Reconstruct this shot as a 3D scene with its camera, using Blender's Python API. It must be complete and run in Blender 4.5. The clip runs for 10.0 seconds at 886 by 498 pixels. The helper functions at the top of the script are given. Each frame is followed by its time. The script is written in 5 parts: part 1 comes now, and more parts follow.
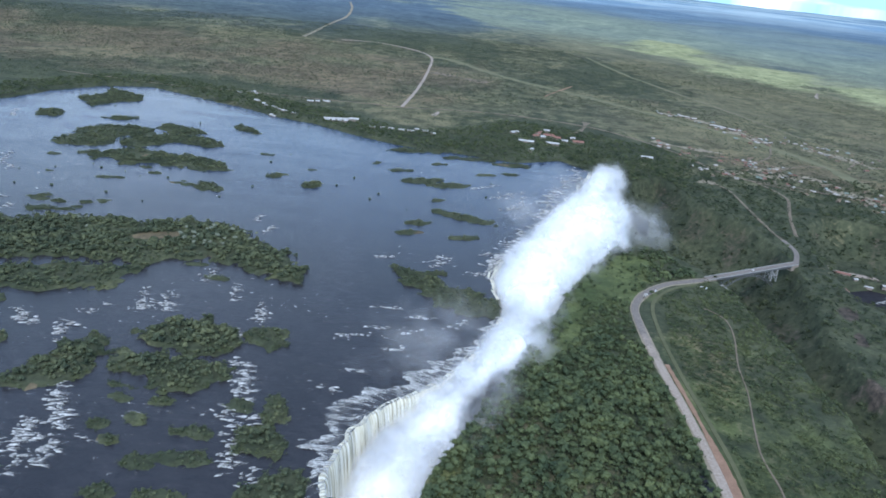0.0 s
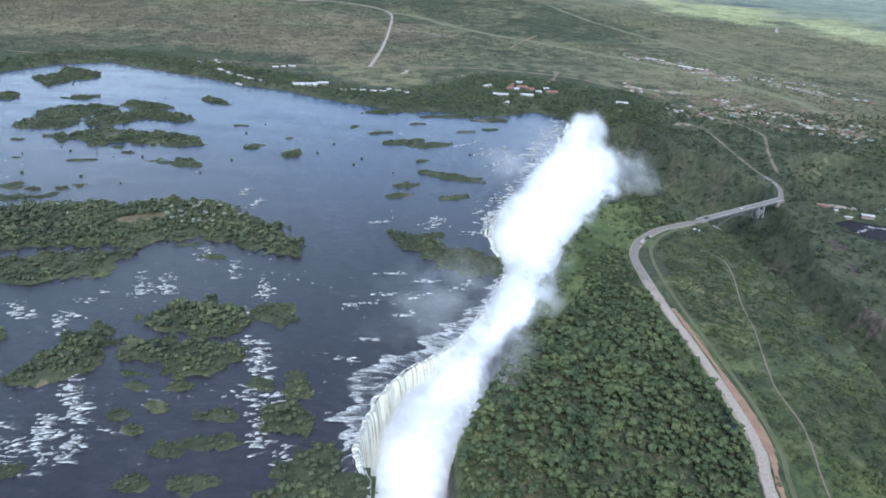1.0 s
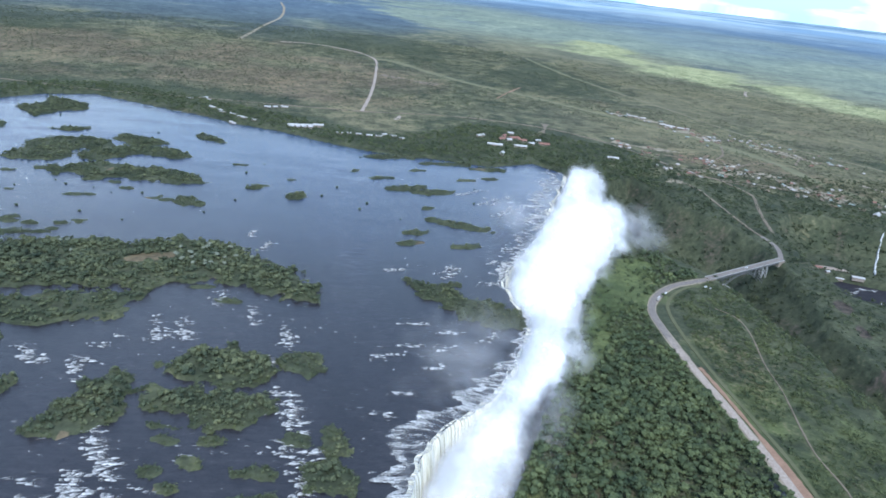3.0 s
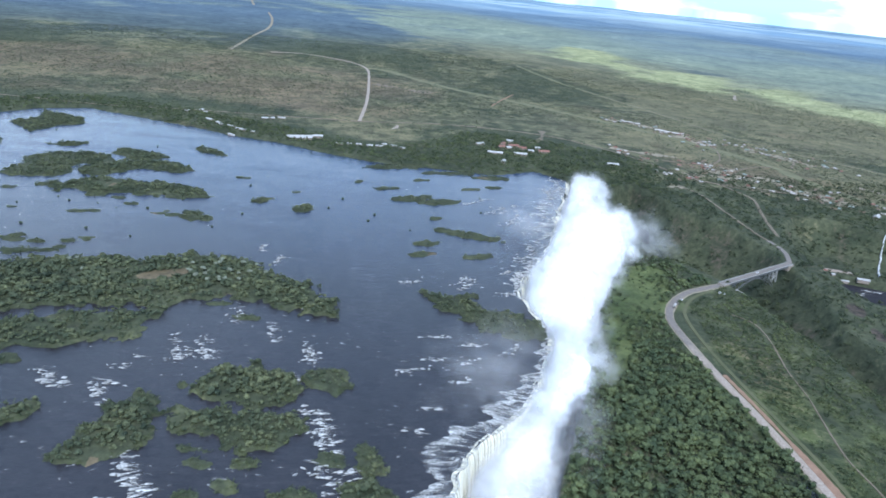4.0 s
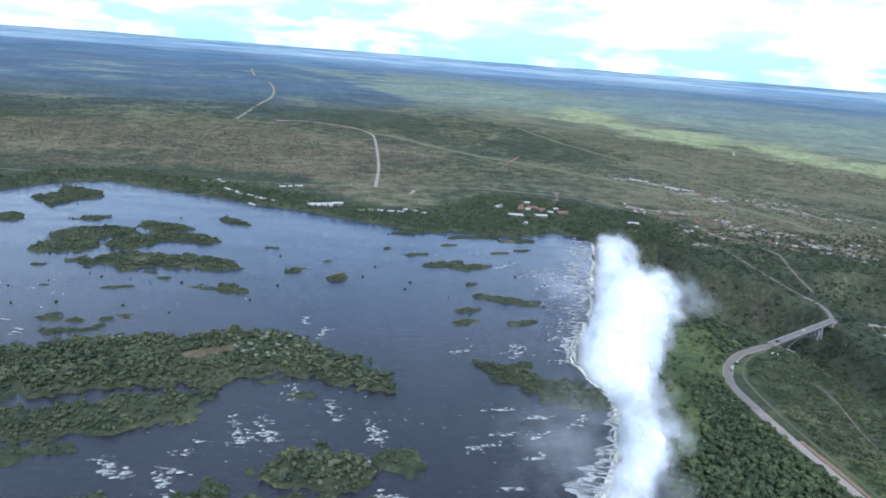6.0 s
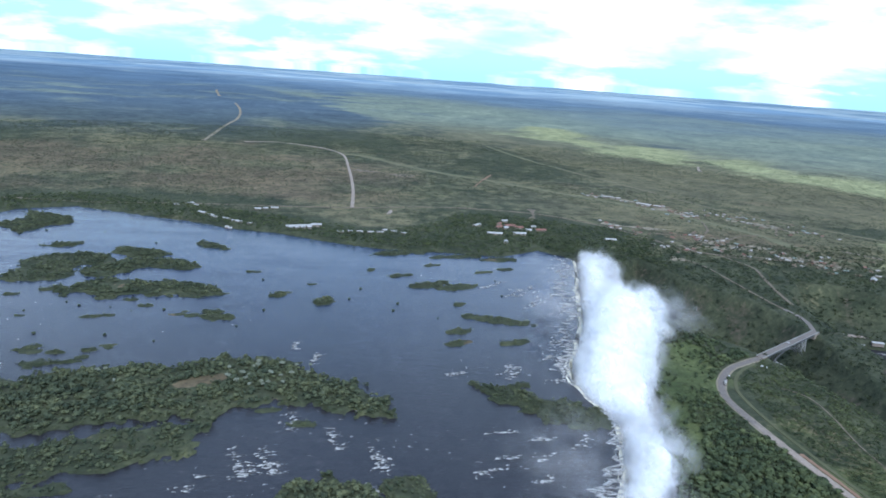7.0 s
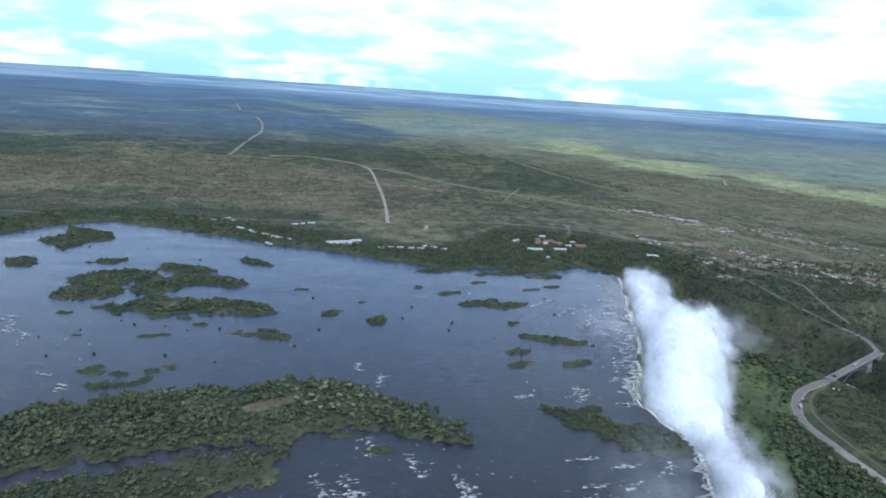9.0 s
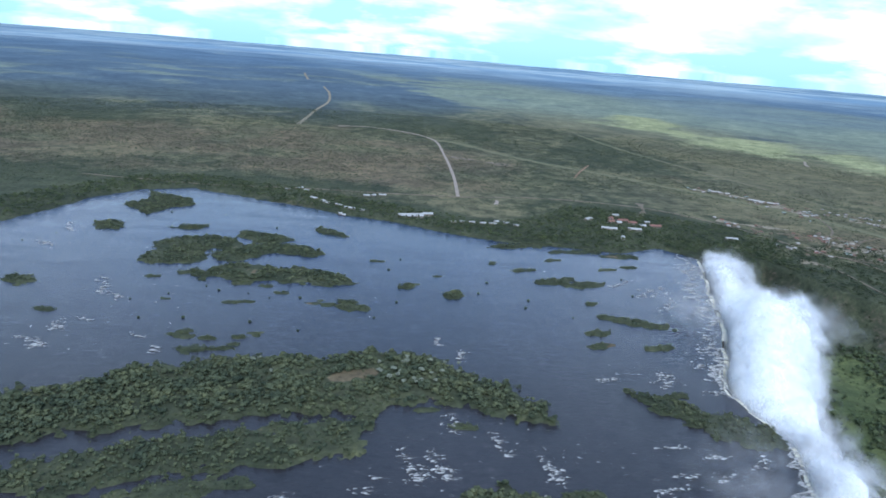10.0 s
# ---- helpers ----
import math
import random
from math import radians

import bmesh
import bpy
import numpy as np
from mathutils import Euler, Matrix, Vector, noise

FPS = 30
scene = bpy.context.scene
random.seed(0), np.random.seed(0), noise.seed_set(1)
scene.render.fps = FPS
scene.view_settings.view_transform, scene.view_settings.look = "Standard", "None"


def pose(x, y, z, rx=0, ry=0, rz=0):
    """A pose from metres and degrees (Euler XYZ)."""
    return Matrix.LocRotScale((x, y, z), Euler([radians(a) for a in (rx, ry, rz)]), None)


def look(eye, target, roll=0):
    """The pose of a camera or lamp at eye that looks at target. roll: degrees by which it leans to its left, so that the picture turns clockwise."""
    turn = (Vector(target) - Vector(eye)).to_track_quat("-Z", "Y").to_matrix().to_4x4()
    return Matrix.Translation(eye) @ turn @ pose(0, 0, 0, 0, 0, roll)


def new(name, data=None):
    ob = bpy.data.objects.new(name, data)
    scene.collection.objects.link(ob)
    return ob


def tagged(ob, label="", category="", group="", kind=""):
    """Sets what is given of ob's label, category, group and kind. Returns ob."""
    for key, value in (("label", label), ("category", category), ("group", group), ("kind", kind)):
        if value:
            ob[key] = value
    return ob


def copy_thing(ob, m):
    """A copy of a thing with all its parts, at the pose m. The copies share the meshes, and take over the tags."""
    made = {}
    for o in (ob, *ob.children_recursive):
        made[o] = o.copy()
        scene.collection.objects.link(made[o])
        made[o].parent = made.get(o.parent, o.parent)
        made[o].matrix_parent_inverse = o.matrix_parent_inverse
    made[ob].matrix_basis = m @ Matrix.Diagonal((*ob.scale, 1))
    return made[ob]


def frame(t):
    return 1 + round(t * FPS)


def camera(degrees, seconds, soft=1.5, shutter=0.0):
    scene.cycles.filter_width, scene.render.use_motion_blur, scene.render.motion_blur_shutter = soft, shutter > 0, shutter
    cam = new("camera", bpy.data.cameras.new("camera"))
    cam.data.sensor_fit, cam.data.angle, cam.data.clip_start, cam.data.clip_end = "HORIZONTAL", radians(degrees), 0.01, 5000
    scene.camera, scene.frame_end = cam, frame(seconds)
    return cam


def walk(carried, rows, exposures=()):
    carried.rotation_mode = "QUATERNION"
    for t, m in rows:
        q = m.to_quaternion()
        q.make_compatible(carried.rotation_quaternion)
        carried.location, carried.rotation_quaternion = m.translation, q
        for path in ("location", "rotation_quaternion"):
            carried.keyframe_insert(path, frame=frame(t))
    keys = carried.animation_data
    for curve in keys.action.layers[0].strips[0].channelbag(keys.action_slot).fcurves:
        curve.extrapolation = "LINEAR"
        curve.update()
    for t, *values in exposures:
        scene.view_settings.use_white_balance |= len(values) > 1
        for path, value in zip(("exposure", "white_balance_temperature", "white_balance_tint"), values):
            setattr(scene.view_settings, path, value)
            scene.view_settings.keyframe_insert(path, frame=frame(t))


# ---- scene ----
# Camera: a helicopter passing a great waterfall, about 335 m above the river.
cam = camera(65.87, 10.0, soft=1.65)
ROWS = [
    (0.0, -0.5, 0.1, 339.9, 0.0, -22.434, 6.103),
    (0.5, -18.65, 3.65, 338.92, -3.397, -26.338, 4.685),
    (1.0, -36.57, 7.05, 337.98, -3.384, -25.694, 3.263),
    (1.5, -53.97, 10.53, 336.92, -3.413, -24.268, 2.663),
    (2.0, -71.37, 14.61, 336.18, -4.542, -23.644, 4.292),
    (2.5, -89.15, 19.01, 335.49, -5.968, -22.52, 5.985),
    (4.0, -140.91, 33.93, 334.32, -8.096, -21.079, 5.958),
    (4.5, -158.03, 39.78, 334.25, -8.158, -20.547, 5.187),
    (5.0, -174.87, 46.2, 334.53, -7.864, -19.713, 4.654),
    (5.5, -191.28, 51.61, 334.13, -7.933, -17.593, 4.52),
    (7.0, -240.29, 69.14, 333.23, -11.445, -14.331, 4.153),
    (7.5, -256.59, 75.79, 333.24, -13.701, -13.237, 3.747),
    (8.0, -273.13, 82.67, 333.43, -14.712, -12.451, 3.865),
    (8.5, -289.47, 89.59, 333.53, -12.43, -12.197, 3.571),
    (9.0, -305.17, 96.61, 333.52, -10.708, -13.37, 4.031),
    (9.5, -320.89, 103.9, 333.09, -9.5, -14.08, 4.62),
    (10.0, -336.85, 111.11, 332.5, -6.138, -15.981, 4.763),
]
walk(cam, [(t, pose(x, y, z, 90 + pitch, 0, yaw) @ pose(0, 0, 0, 0, 0, roll)) for t, x, y, z, yaw, pitch, roll in ROWS],
     exposures=[(0.0, 0.74, 5560, 9), (0.5, 1.0, 5660, 9), (1.0, 1.04, 5680, 9), (2.5, 1.06, 5600, 9), (5.0, 1.0, 5540, 9), (5.5, 0.91, 5520, 9), (7.0, 0.67, 5520, 9), (9.0, 0.54, 5520, 9), (10.0, 0.58, 5480, 9)])

scene.cycles.transparent_max_bounces = 64

# ---- sky and sun ----
SUN_ELEVATION, SUN_HEADING = 50.0, 182.0
world = bpy.data.worlds.new("sky")
scene.world = world
world.use_nodes = True
wn, wl = world.node_tree.nodes, world.node_tree.links
wn.clear()
sky = wn.new("ShaderNodeTexSky")
sky.sky_type, sky.sun_disc = "NISHITA", False
sky.sun_elevation, sky.sun_rotation = radians(SUN_ELEVATION), radians(SUN_HEADING)
sky.altitude, sky.dust_density, sky.ozone_density = 900, 1.0, 1.5
way = wn.new("ShaderNodeTexCoord")
split = wn.new("ShaderNodeSeparateXYZ")
wl.new(way.outputs["Generated"], split.inputs[0])
rise = wn.new("ShaderNodeMath")
rise.operation = "MAXIMUM"
rise.inputs[1].default_value = 0.0
wl.new(split.outputs["Z"], rise.inputs[0])
lift = wn.new("ShaderNodeMath")
lift.operation = "ADD"
lift.inputs[1].default_value = 0.22
wl.new(rise.outputs[0], lift.inputs[0])
flat = wn.new("ShaderNodeVectorMath")
flat.operation = "DIVIDE"
wl.new(way.outputs["Generated"], flat.inputs[0])
join = wn.new("ShaderNodeCombineXYZ")
wl.new(lift.outputs[0], join.inputs[0])
wl.new(lift.outputs[0], join.inputs[1])
join.inputs[2].default_value = 1.0
wl.new(join.outputs[0], flat.inputs[1])
puffs = wn.new("ShaderNodeTexNoise")
puffs.inputs["Scale"].default_value = 1.5
puffs.inputs["Detail"].default_value = 7.0
puffs.inputs["Roughness"].default_value = 0.55
wl.new(flat.outputs[0], puffs.inputs["Vector"])
ramp = wn.new("ShaderNodeValToRGB")
ramp.color_ramp.elements[0].position, ramp.color_ramp.elements[1].position = 0.42, 0.56
bank = wn.new("ShaderNodeMapRange")
bank.inputs["From Min"].default_value, bank.inputs["From Max"].default_value = 0.015, 0.12
bank.inputs["To Min"].default_value, bank.inputs["To Max"].default_value = -0.06, 0.1
wl.new(split.outputs["Z"], bank.inputs["Value"])
heap = wn.new("ShaderNodeMath")
wl.new(puffs.outputs["Fac"], heap.inputs[0])
wl.new(bank.outputs["Result"], heap.inputs[1])
wl.new(heap.outputs[0], ramp.inputs[0])
tone = wn.new("ShaderNodeTexNoise")
tone.inputs["Scale"].default_value = 1.7
tone.inputs["Detail"].default_value = 5.0
wl.new(flat.outputs[0], tone.inputs["Vector"])
cloud = wn.new("ShaderNodeValToRGB")
cloud.color_ramp.elements[0].position, cloud.color_ramp.elements[0].color = 0.36, (4.6, 5.9, 6.5, 1)
cloud.color_ramp.elements[1].position, cloud.color_ramp.elements[1].color = 0.6, (9.6, 10.6, 11.0, 1)
wl.new(tone.outputs["Fac"], cloud.inputs[0])
mixed = wn.new("ShaderNodeMix")
mixed.data_type = "RGBA"
open_sky = wn.new("ShaderNodeMapRange")
open_sky.inputs["From Min"].default_value, open_sky.inputs["From Max"].default_value = 0.16, 0.34
open_sky.inputs["To Min"].default_value, open_sky.inputs["To Max"].default_value = 1.0, 0.2
wl.new(split.outputs["Z"], open_sky.inputs["Value"])
thin = wn.new("ShaderNodeMath")
thin.operation = "MULTIPLY"
wl.new(ramp.outputs["Color"], thin.inputs[0])
wl.new(open_sky.outputs["Result"], thin.inputs[1])
wl.new(thin.outputs[0], mixed.inputs["Factor"])
low = wn.new("ShaderNodeMapRange")
low.inputs["From Min"].default_value, low.inputs["From Max"].default_value = 0.0, 0.30
low.inputs["To Min"].default_value, low.inputs["To Max"].default_value = 0.9, 0.0
wl.new(split.outputs["Z"], low.inputs["Value"])
air = wn.new("ShaderNodeMix")
air.data_type = "RGBA"
air.inputs["B"].default_value = (3.1, 5.5, 7.2, 1)
wl.new(low.outputs["Result"], air.inputs["Factor"])
wl.new(sky.outputs["Color"], air.inputs["A"])
wl.new(air.outputs["Result"], mixed.inputs["A"])
wl.new(cloud.outputs["Color"], mixed.inputs["B"])
shine = wn.new("ShaderNodeBackground")
shine.inputs["Strength"].default_value = 0.115
wl.new(mixed.outputs["Result"], shine.inputs["Color"])
wout = wn.new("ShaderNodeOutputWorld")
wl.new(shine.outputs[0], wout.inputs["Surface"])

sun = new("sun", bpy.data.lights.new("sun", "SUN"))
sun.data.energy, sun.data.angle, sun.data.color = 1.5, radians(18), (1.0, 0.95, 0.87)
sun_at = Vector((math.sin(radians(SUN_HEADING)) * math.cos(radians(SUN_ELEVATION)), math.cos(radians(SUN_HEADING)) * math.cos(radians(SUN_ELEVATION)), math.sin(radians(SUN_ELEVATION))))
sun.matrix_world = look(sun_at * 1000, (0, 0, 0))

# ---- materials ----
def material(name, rough=0.85, metal=0.0):
    m = bpy.data.materials.new(name)
    m.use_nodes = True
    b = m.node_tree.nodes["Principled BSDF"]
    b.inputs["Roughness"].default_value = rough
    b.inputs["Metallic"].default_value = metal
    b.inputs["Specular IOR Level"].default_value = 0.25
    return m, m.node_tree.nodes, m.node_tree.links, b


def noise_node(n, l, scale, detail=5.0, source=None, rough=0.6, stretch=None):
    t = n.new("ShaderNodeTexNoise")
    t.inputs["Scale"].default_value, t.inputs["Detail"].default_value = scale, detail
    t.inputs["Roughness"].default_value = rough
    if source is None:
        source = n.new("ShaderNodeTexCoord").outputs["Object"]
    if stretch:
        mp = n.new("ShaderNodeMapping")
        mp.inputs["Scale"].default_value = stretch
        l.new(source, mp.inputs["Vector"])
        source = mp.outputs[0]
    l.new(source, t.inputs["Vector"])
    return t.outputs["Fac"]


def ramp_node(n, l, fac, stops):
    r = n.new("ShaderNodeValToRGB")
    e = r.color_ramp.elements
    while len(e) < len(stops):
        e.new(0.5)
    for k, (p, c) in enumerate(stops):
        e[k].position, e[k].color = p, (*c, 1)
    l.new(fac, r.inputs[0])
    return r.outputs["Color"]


def mix_node(n, l, fac, a, b, mode="MIX"):
    m = n.new("ShaderNodeMix")
    m.data_type, m.blend_type = "RGBA", mode
    for value, slot in ((fac, "Factor"), (a, "A"), (b, "B")):
        if isinstance(value, (int, float)):
            m.inputs[slot].default_value = value
        elif isinstance(value, tuple):
            m.inputs[slot].default_value = (*value, 1)
        else:
            l.new(value, m.inputs[slot])
    return m.outputs["Result"]


def bump_node(n, l, b, height, strength, distance):
    u = n.new("ShaderNodeBump")
    u.inputs["Strength"].default_value, u.inputs["Distance"].default_value = strength, distance
    l.new(height, u.inputs["Height"])
    l.new(u.outputs[0], b.inputs["Normal"])


def plain(name, low, high, scale, rough=0.85, metal=0.0, bump=0.0):
    """A surface that drifts between two colours at two scales."""
    m, n, l, b = material(name, rough, metal)
    a = noise_node(n, l, scale)
    c = ramp_node(n, l, a, [(0.35, low), (0.65, high)])
    d = noise_node(n, l, scale * 6)
    c = mix_node(n, l, 0.5, c, ramp_node(n, l, d, [(0.3, low), (0.7, high)]))
    l.new(c, b.inputs["Base Color"])
    if bump:
        bump_node(n, l, b, d, 0.6, bump)
    return m


def ground_material():
    """All land: woods, grass, bare earth, rock, pale field and a painted sunlit strip by 'cover'; distance haze painted
    on the backdrop's far woods by 'dist', on its hills by 'ridge' and 'edge'.
    """
    m, n, l, b = material("ground_cover", 0.95)
    def read(name):
        a = n.new("ShaderNodeAttribute")
        a.attribute_name = name
        return a
    at = read("cover")
    sep = n.new("ShaderNodeSeparateColor")
    l.new(at.outputs["Color"], sep.inputs[0])
    p = read("plan").outputs["Vector"]
    wide, big = noise_node(n, l, 0.0005, 6, p, 0.6), noise_node(n, l, 0.004, 7, p, 0.65)
    mid, fine = noise_node(n, l, 0.02, 6, p), noise_node(n, l, 0.12, 5, p, 0.7)
    wood = ramp_node(n, l, mid, [(0.3, (0.048, 0.061, 0.036)), (0.7, (0.102, 0.112, 0.064))])
    green = ramp_node(n, l, mid, [(0.3, (0.074, 0.102, 0.038)), (0.7, (0.150, 0.176, 0.070))])
    straw = ramp_node(n, l, mid, [(0.3, (0.110, 0.108, 0.060)), (0.7, (0.222, 0.206, 0.119))])
    grass = mix_node(n, l, read("lush").outputs["Fac"], straw, green)
    bare = ramp_node(n, l, mid, [(0.3, (0.116, 0.096, 0.058)), (0.7, (0.24, 0.192, 0.120))])
    rock = ramp_node(n, l, fine, [(0.3, (0.045, 0.04, 0.034)), (0.7, (0.13, 0.102, 0.078))])
    def edge(mask, grain):
        s = n.new("ShaderNodeMath")
        s.operation = "ADD"
        l.new(mask, s.inputs[0])
        l.new(grain, s.inputs[1])
        r = n.new("ShaderNodeMapRange")
        r.inputs["From Min"].default_value, r.inputs["From Max"].default_value = 0.86, 1.14
        l.new(s.outputs[0], r.inputs["Value"])
        return r.outputs["Result"]
    c = mix_node(n, l, edge(sep.outputs["Green"], mid), wood, grass)
    c = mix_node(n, l, edge(sep.outputs["Red"], fine), c, bare)
    c = mix_node(n, l, 1.0, c, ramp_node(n, l, big, [(0.36, (0.76, 0.78, 0.80)), (0.64, (1.20, 1.17, 1.12))]), "MULTIPLY")
    # aerial haze put into the colour: far woods and grass turn blue
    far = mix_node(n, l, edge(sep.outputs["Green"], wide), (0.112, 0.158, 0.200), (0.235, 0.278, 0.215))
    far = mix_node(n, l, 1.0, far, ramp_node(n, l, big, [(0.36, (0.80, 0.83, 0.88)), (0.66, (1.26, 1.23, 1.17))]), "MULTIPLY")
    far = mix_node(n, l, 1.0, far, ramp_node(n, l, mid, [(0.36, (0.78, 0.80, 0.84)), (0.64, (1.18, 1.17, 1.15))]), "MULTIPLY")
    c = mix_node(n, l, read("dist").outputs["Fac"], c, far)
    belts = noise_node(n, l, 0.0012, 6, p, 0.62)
    # hills tinted with painted blue haze, broken by pale belts
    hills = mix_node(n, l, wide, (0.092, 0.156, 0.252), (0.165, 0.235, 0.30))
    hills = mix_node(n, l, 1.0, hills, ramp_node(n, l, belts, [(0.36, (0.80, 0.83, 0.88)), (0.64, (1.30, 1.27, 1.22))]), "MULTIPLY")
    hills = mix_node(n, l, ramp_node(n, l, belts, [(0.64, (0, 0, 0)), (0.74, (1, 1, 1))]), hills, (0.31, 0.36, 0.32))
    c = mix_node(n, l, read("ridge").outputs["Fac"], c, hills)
    # sunlight on the far strip painted as pale grass; the real field shares it
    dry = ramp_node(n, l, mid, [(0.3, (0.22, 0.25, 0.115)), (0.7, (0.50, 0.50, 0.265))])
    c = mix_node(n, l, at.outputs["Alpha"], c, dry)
    c = mix_node(n, l, edge(sep.outputs["Blue"], fine), c, rock)
    speck = ramp_node(n, l, fine, [(0.35, (0.6, 0.6, 0.62)), (0.65, (1.15, 1.15, 1.13))])
    c = mix_node(n, l, 1.0, c, speck, "MULTIPLY")
    # palest haze, painted along the horizon
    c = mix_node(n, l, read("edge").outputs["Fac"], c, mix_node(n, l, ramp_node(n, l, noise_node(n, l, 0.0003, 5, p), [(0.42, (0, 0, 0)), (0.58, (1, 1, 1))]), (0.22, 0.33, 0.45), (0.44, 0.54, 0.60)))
    l.new(c, b.inputs["Base Color"])
    bump_node(n, l, b, fine, 0.8, 2.0)
    return m


def water_material(name="river_water", blue=1.0):
    m, n, l, b = material(name, 0.22)
    b.inputs["Specular IOR Level"].default_value = 0.5
    big, mid = noise_node(n, l, 0.006, 5, stretch=(1.6, 0.5, 1)), noise_node(n, l, 0.05, 6)
    c = ramp_node(n, l, big, [(0.3, (0.022, 0.021, 0.0245)), (0.7, (0.038, 0.036, 0.0415))])
    # grey among the islands; upstream the sky's blue reflection is painted into the colour
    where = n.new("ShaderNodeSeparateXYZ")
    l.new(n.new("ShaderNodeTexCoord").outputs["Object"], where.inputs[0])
    sky_tint = n.new("ShaderNodeMapRange")
    sky_tint.inputs["From Min"].default_value, sky_tint.inputs["From Max"].default_value = 740, 1250
    sky_tint.inputs["To Max"].default_value = blue
    l.new(where.outputs["Y"], sky_tint.inputs["Value"])
    c = mix_node(n, l, sky_tint.outputs["Result"], c, ramp_node(n, l, big, [(0.3, (0.018, 0.033, 0.078)), (0.7, (0.030, 0.048, 0.102))]))
    flow = noise_node(n, l, 0.09, 7, stretch=(0.7, 1.5, 1), rough=0.75)
    c = mix_node(n, l, 1.0, c, ramp_node(n, l, flow, [(0.32, (0.6, 0.62, 0.66)), (0.60, (1.15, 1.15, 1.12)), (0.72, (2.2, 2.1, 1.95))]), "MULTIPLY")
    l.new(c, b.inputs["Base Color"])
    fine = noise_node(n, l, 0.3, 8, stretch=(0.8, 1.6, 1), rough=0.75)
    bump_node(n, l, b, fine, 0.4, 0.7)
    calm = noise_node(n, l, 0.012, 6, stretch=(0.5, 2.2, 1), rough=0.7)
    sheen = n.new("ShaderNodeMapRange")
    sheen.inputs["From Min"].default_value, sheen.inputs["From Max"].default_value = 0.35, 0.65
    sheen.inputs["To Min"].default_value, sheen.inputs["To Max"].default_value = 0.12, 0.26
    l.new(calm, sheen.inputs["Value"])
    l.new(sheen.outputs["Result"], b.inputs["Roughness"])
    return m


def foam_material():
    """White water combed along 'flow' (metres across and along the stream), torn open where 'thick' runs out."""
    m, n, l, b = material("white_water", 0.8)
    way = n.new("ShaderNodeAttribute")
    way.attribute_name = "flow"
    comb = noise_node(n, l, 1.0, 6, way.outputs["Vector"], 0.68, (0.62, 0.1, 1))
    grain = mix_node(n, l, 0.38, comb, noise_node(n, l, 0.55, 7, rough=0.72))
    c = ramp_node(n, l, grain, [(0.36, (0.15, 0.15, 0.146)), (0.48, (0.34, 0.336, 0.32)), (0.62, (0.78, 0.775, 0.75))])
    l.new(c, b.inputs["Base Color"])
    own = n.new("ShaderNodeAttribute")
    own.attribute_name = "thick"
    tear = n.new("ShaderNodeMath")
    tear.operation = "MULTIPLY_ADD"
    tear.inputs[1].default_value = 1.7
    l.new(grain, tear.inputs[0])
    l.new(own.outputs["Fac"], tear.inputs[2])
    cover = n.new("ShaderNodeMapRange")
    cover.inputs["From Min"].default_value, cover.inputs["From Max"].default_value = 0.74, 1.46
    cover.inputs["To Max"].default_value = 0.96
    l.new(tear.outputs[0], cover.inputs["Value"])
    l.new(cover.outputs["Result"], b.inputs["Alpha"])
    return m


def curtain_material():
    m, n, l, b = material("falling_water", 0.7)
    at = n.new("ShaderNodeAttribute")
    at.attribute_name = "plan"
    streak = noise_node(n, l, 1.0, 6, at.outputs["Vector"], 0.65, (0.42, 0.016, 1))
    c = ramp_node(n, l, streak, [(0.36, (0.30, 0.27, 0.18)), (0.47, (0.60, 0.56, 0.41)), (0.60, (0.88, 0.87, 0.80))])
    l.new(c, b.inputs["Base Color"])
    return m


def spray_material():
    m = bpy.data.materials.new("spray")
    m.use_nodes = True
    n, l = m.node_tree.nodes, m.node_tree.links
    n.remove(n["Principled BSDF"])
    d, t, x = n.new("ShaderNodeBsdfDiffuse"), n.new("ShaderNodeBsdfTranslucent"), n.new("ShaderNodeMixShader")
    d.inputs["Color"].default_value = t.inputs["Color"].default_value = (0.98, 0.985, 0.99, 1)
    x.inputs[0].default_value = 0.5
    l.new(d.outputs[0], x.inputs[1])
    l.new(t.outputs[0], x.inputs[2])
    l.new(x.outputs[0], n["Material Output"].inputs["Surface"])
    return m


def leaf_material(name, low, high):
    m, n, l, b = material(name, 0.75)
    g = n.new("ShaderNodeNewGeometry").outputs["Random Per Island"]
    wide = noise_node(n, l, 0.04, 4)
    own = n.new("ShaderNodeAttribute")
    own.attribute_name = "tint"
    blend = n.new("ShaderNodeMix")
    blend.inputs["Factor"].default_value = 0.35
    l.new(own.outputs["Fac"], blend.inputs["A"])
    l.new(g, blend.inputs["B"])
    c = ramp_node(n, l, blend.outputs["Result"], [(0.1, low), (0.9, high)])
    c = mix_node(n, l, 1.0, c, ramp_node(n, l, wide, [(0.32, (0.62, 0.70, 0.74)), (0.68, (1.35, 1.28, 1.12))]), "MULTIPLY")
    l.new(c, b.inputs["Base Color"])
    return m


def body_material():
    m, n, l, b = material("dense_spray", 1.0)
    b.inputs["Base Color"].default_value = (0.95, 0.96, 0.97, 1)
    b.inputs["Specular IOR Level"].default_value = 0.0
    return m


SPRAY_BODY = body_material()


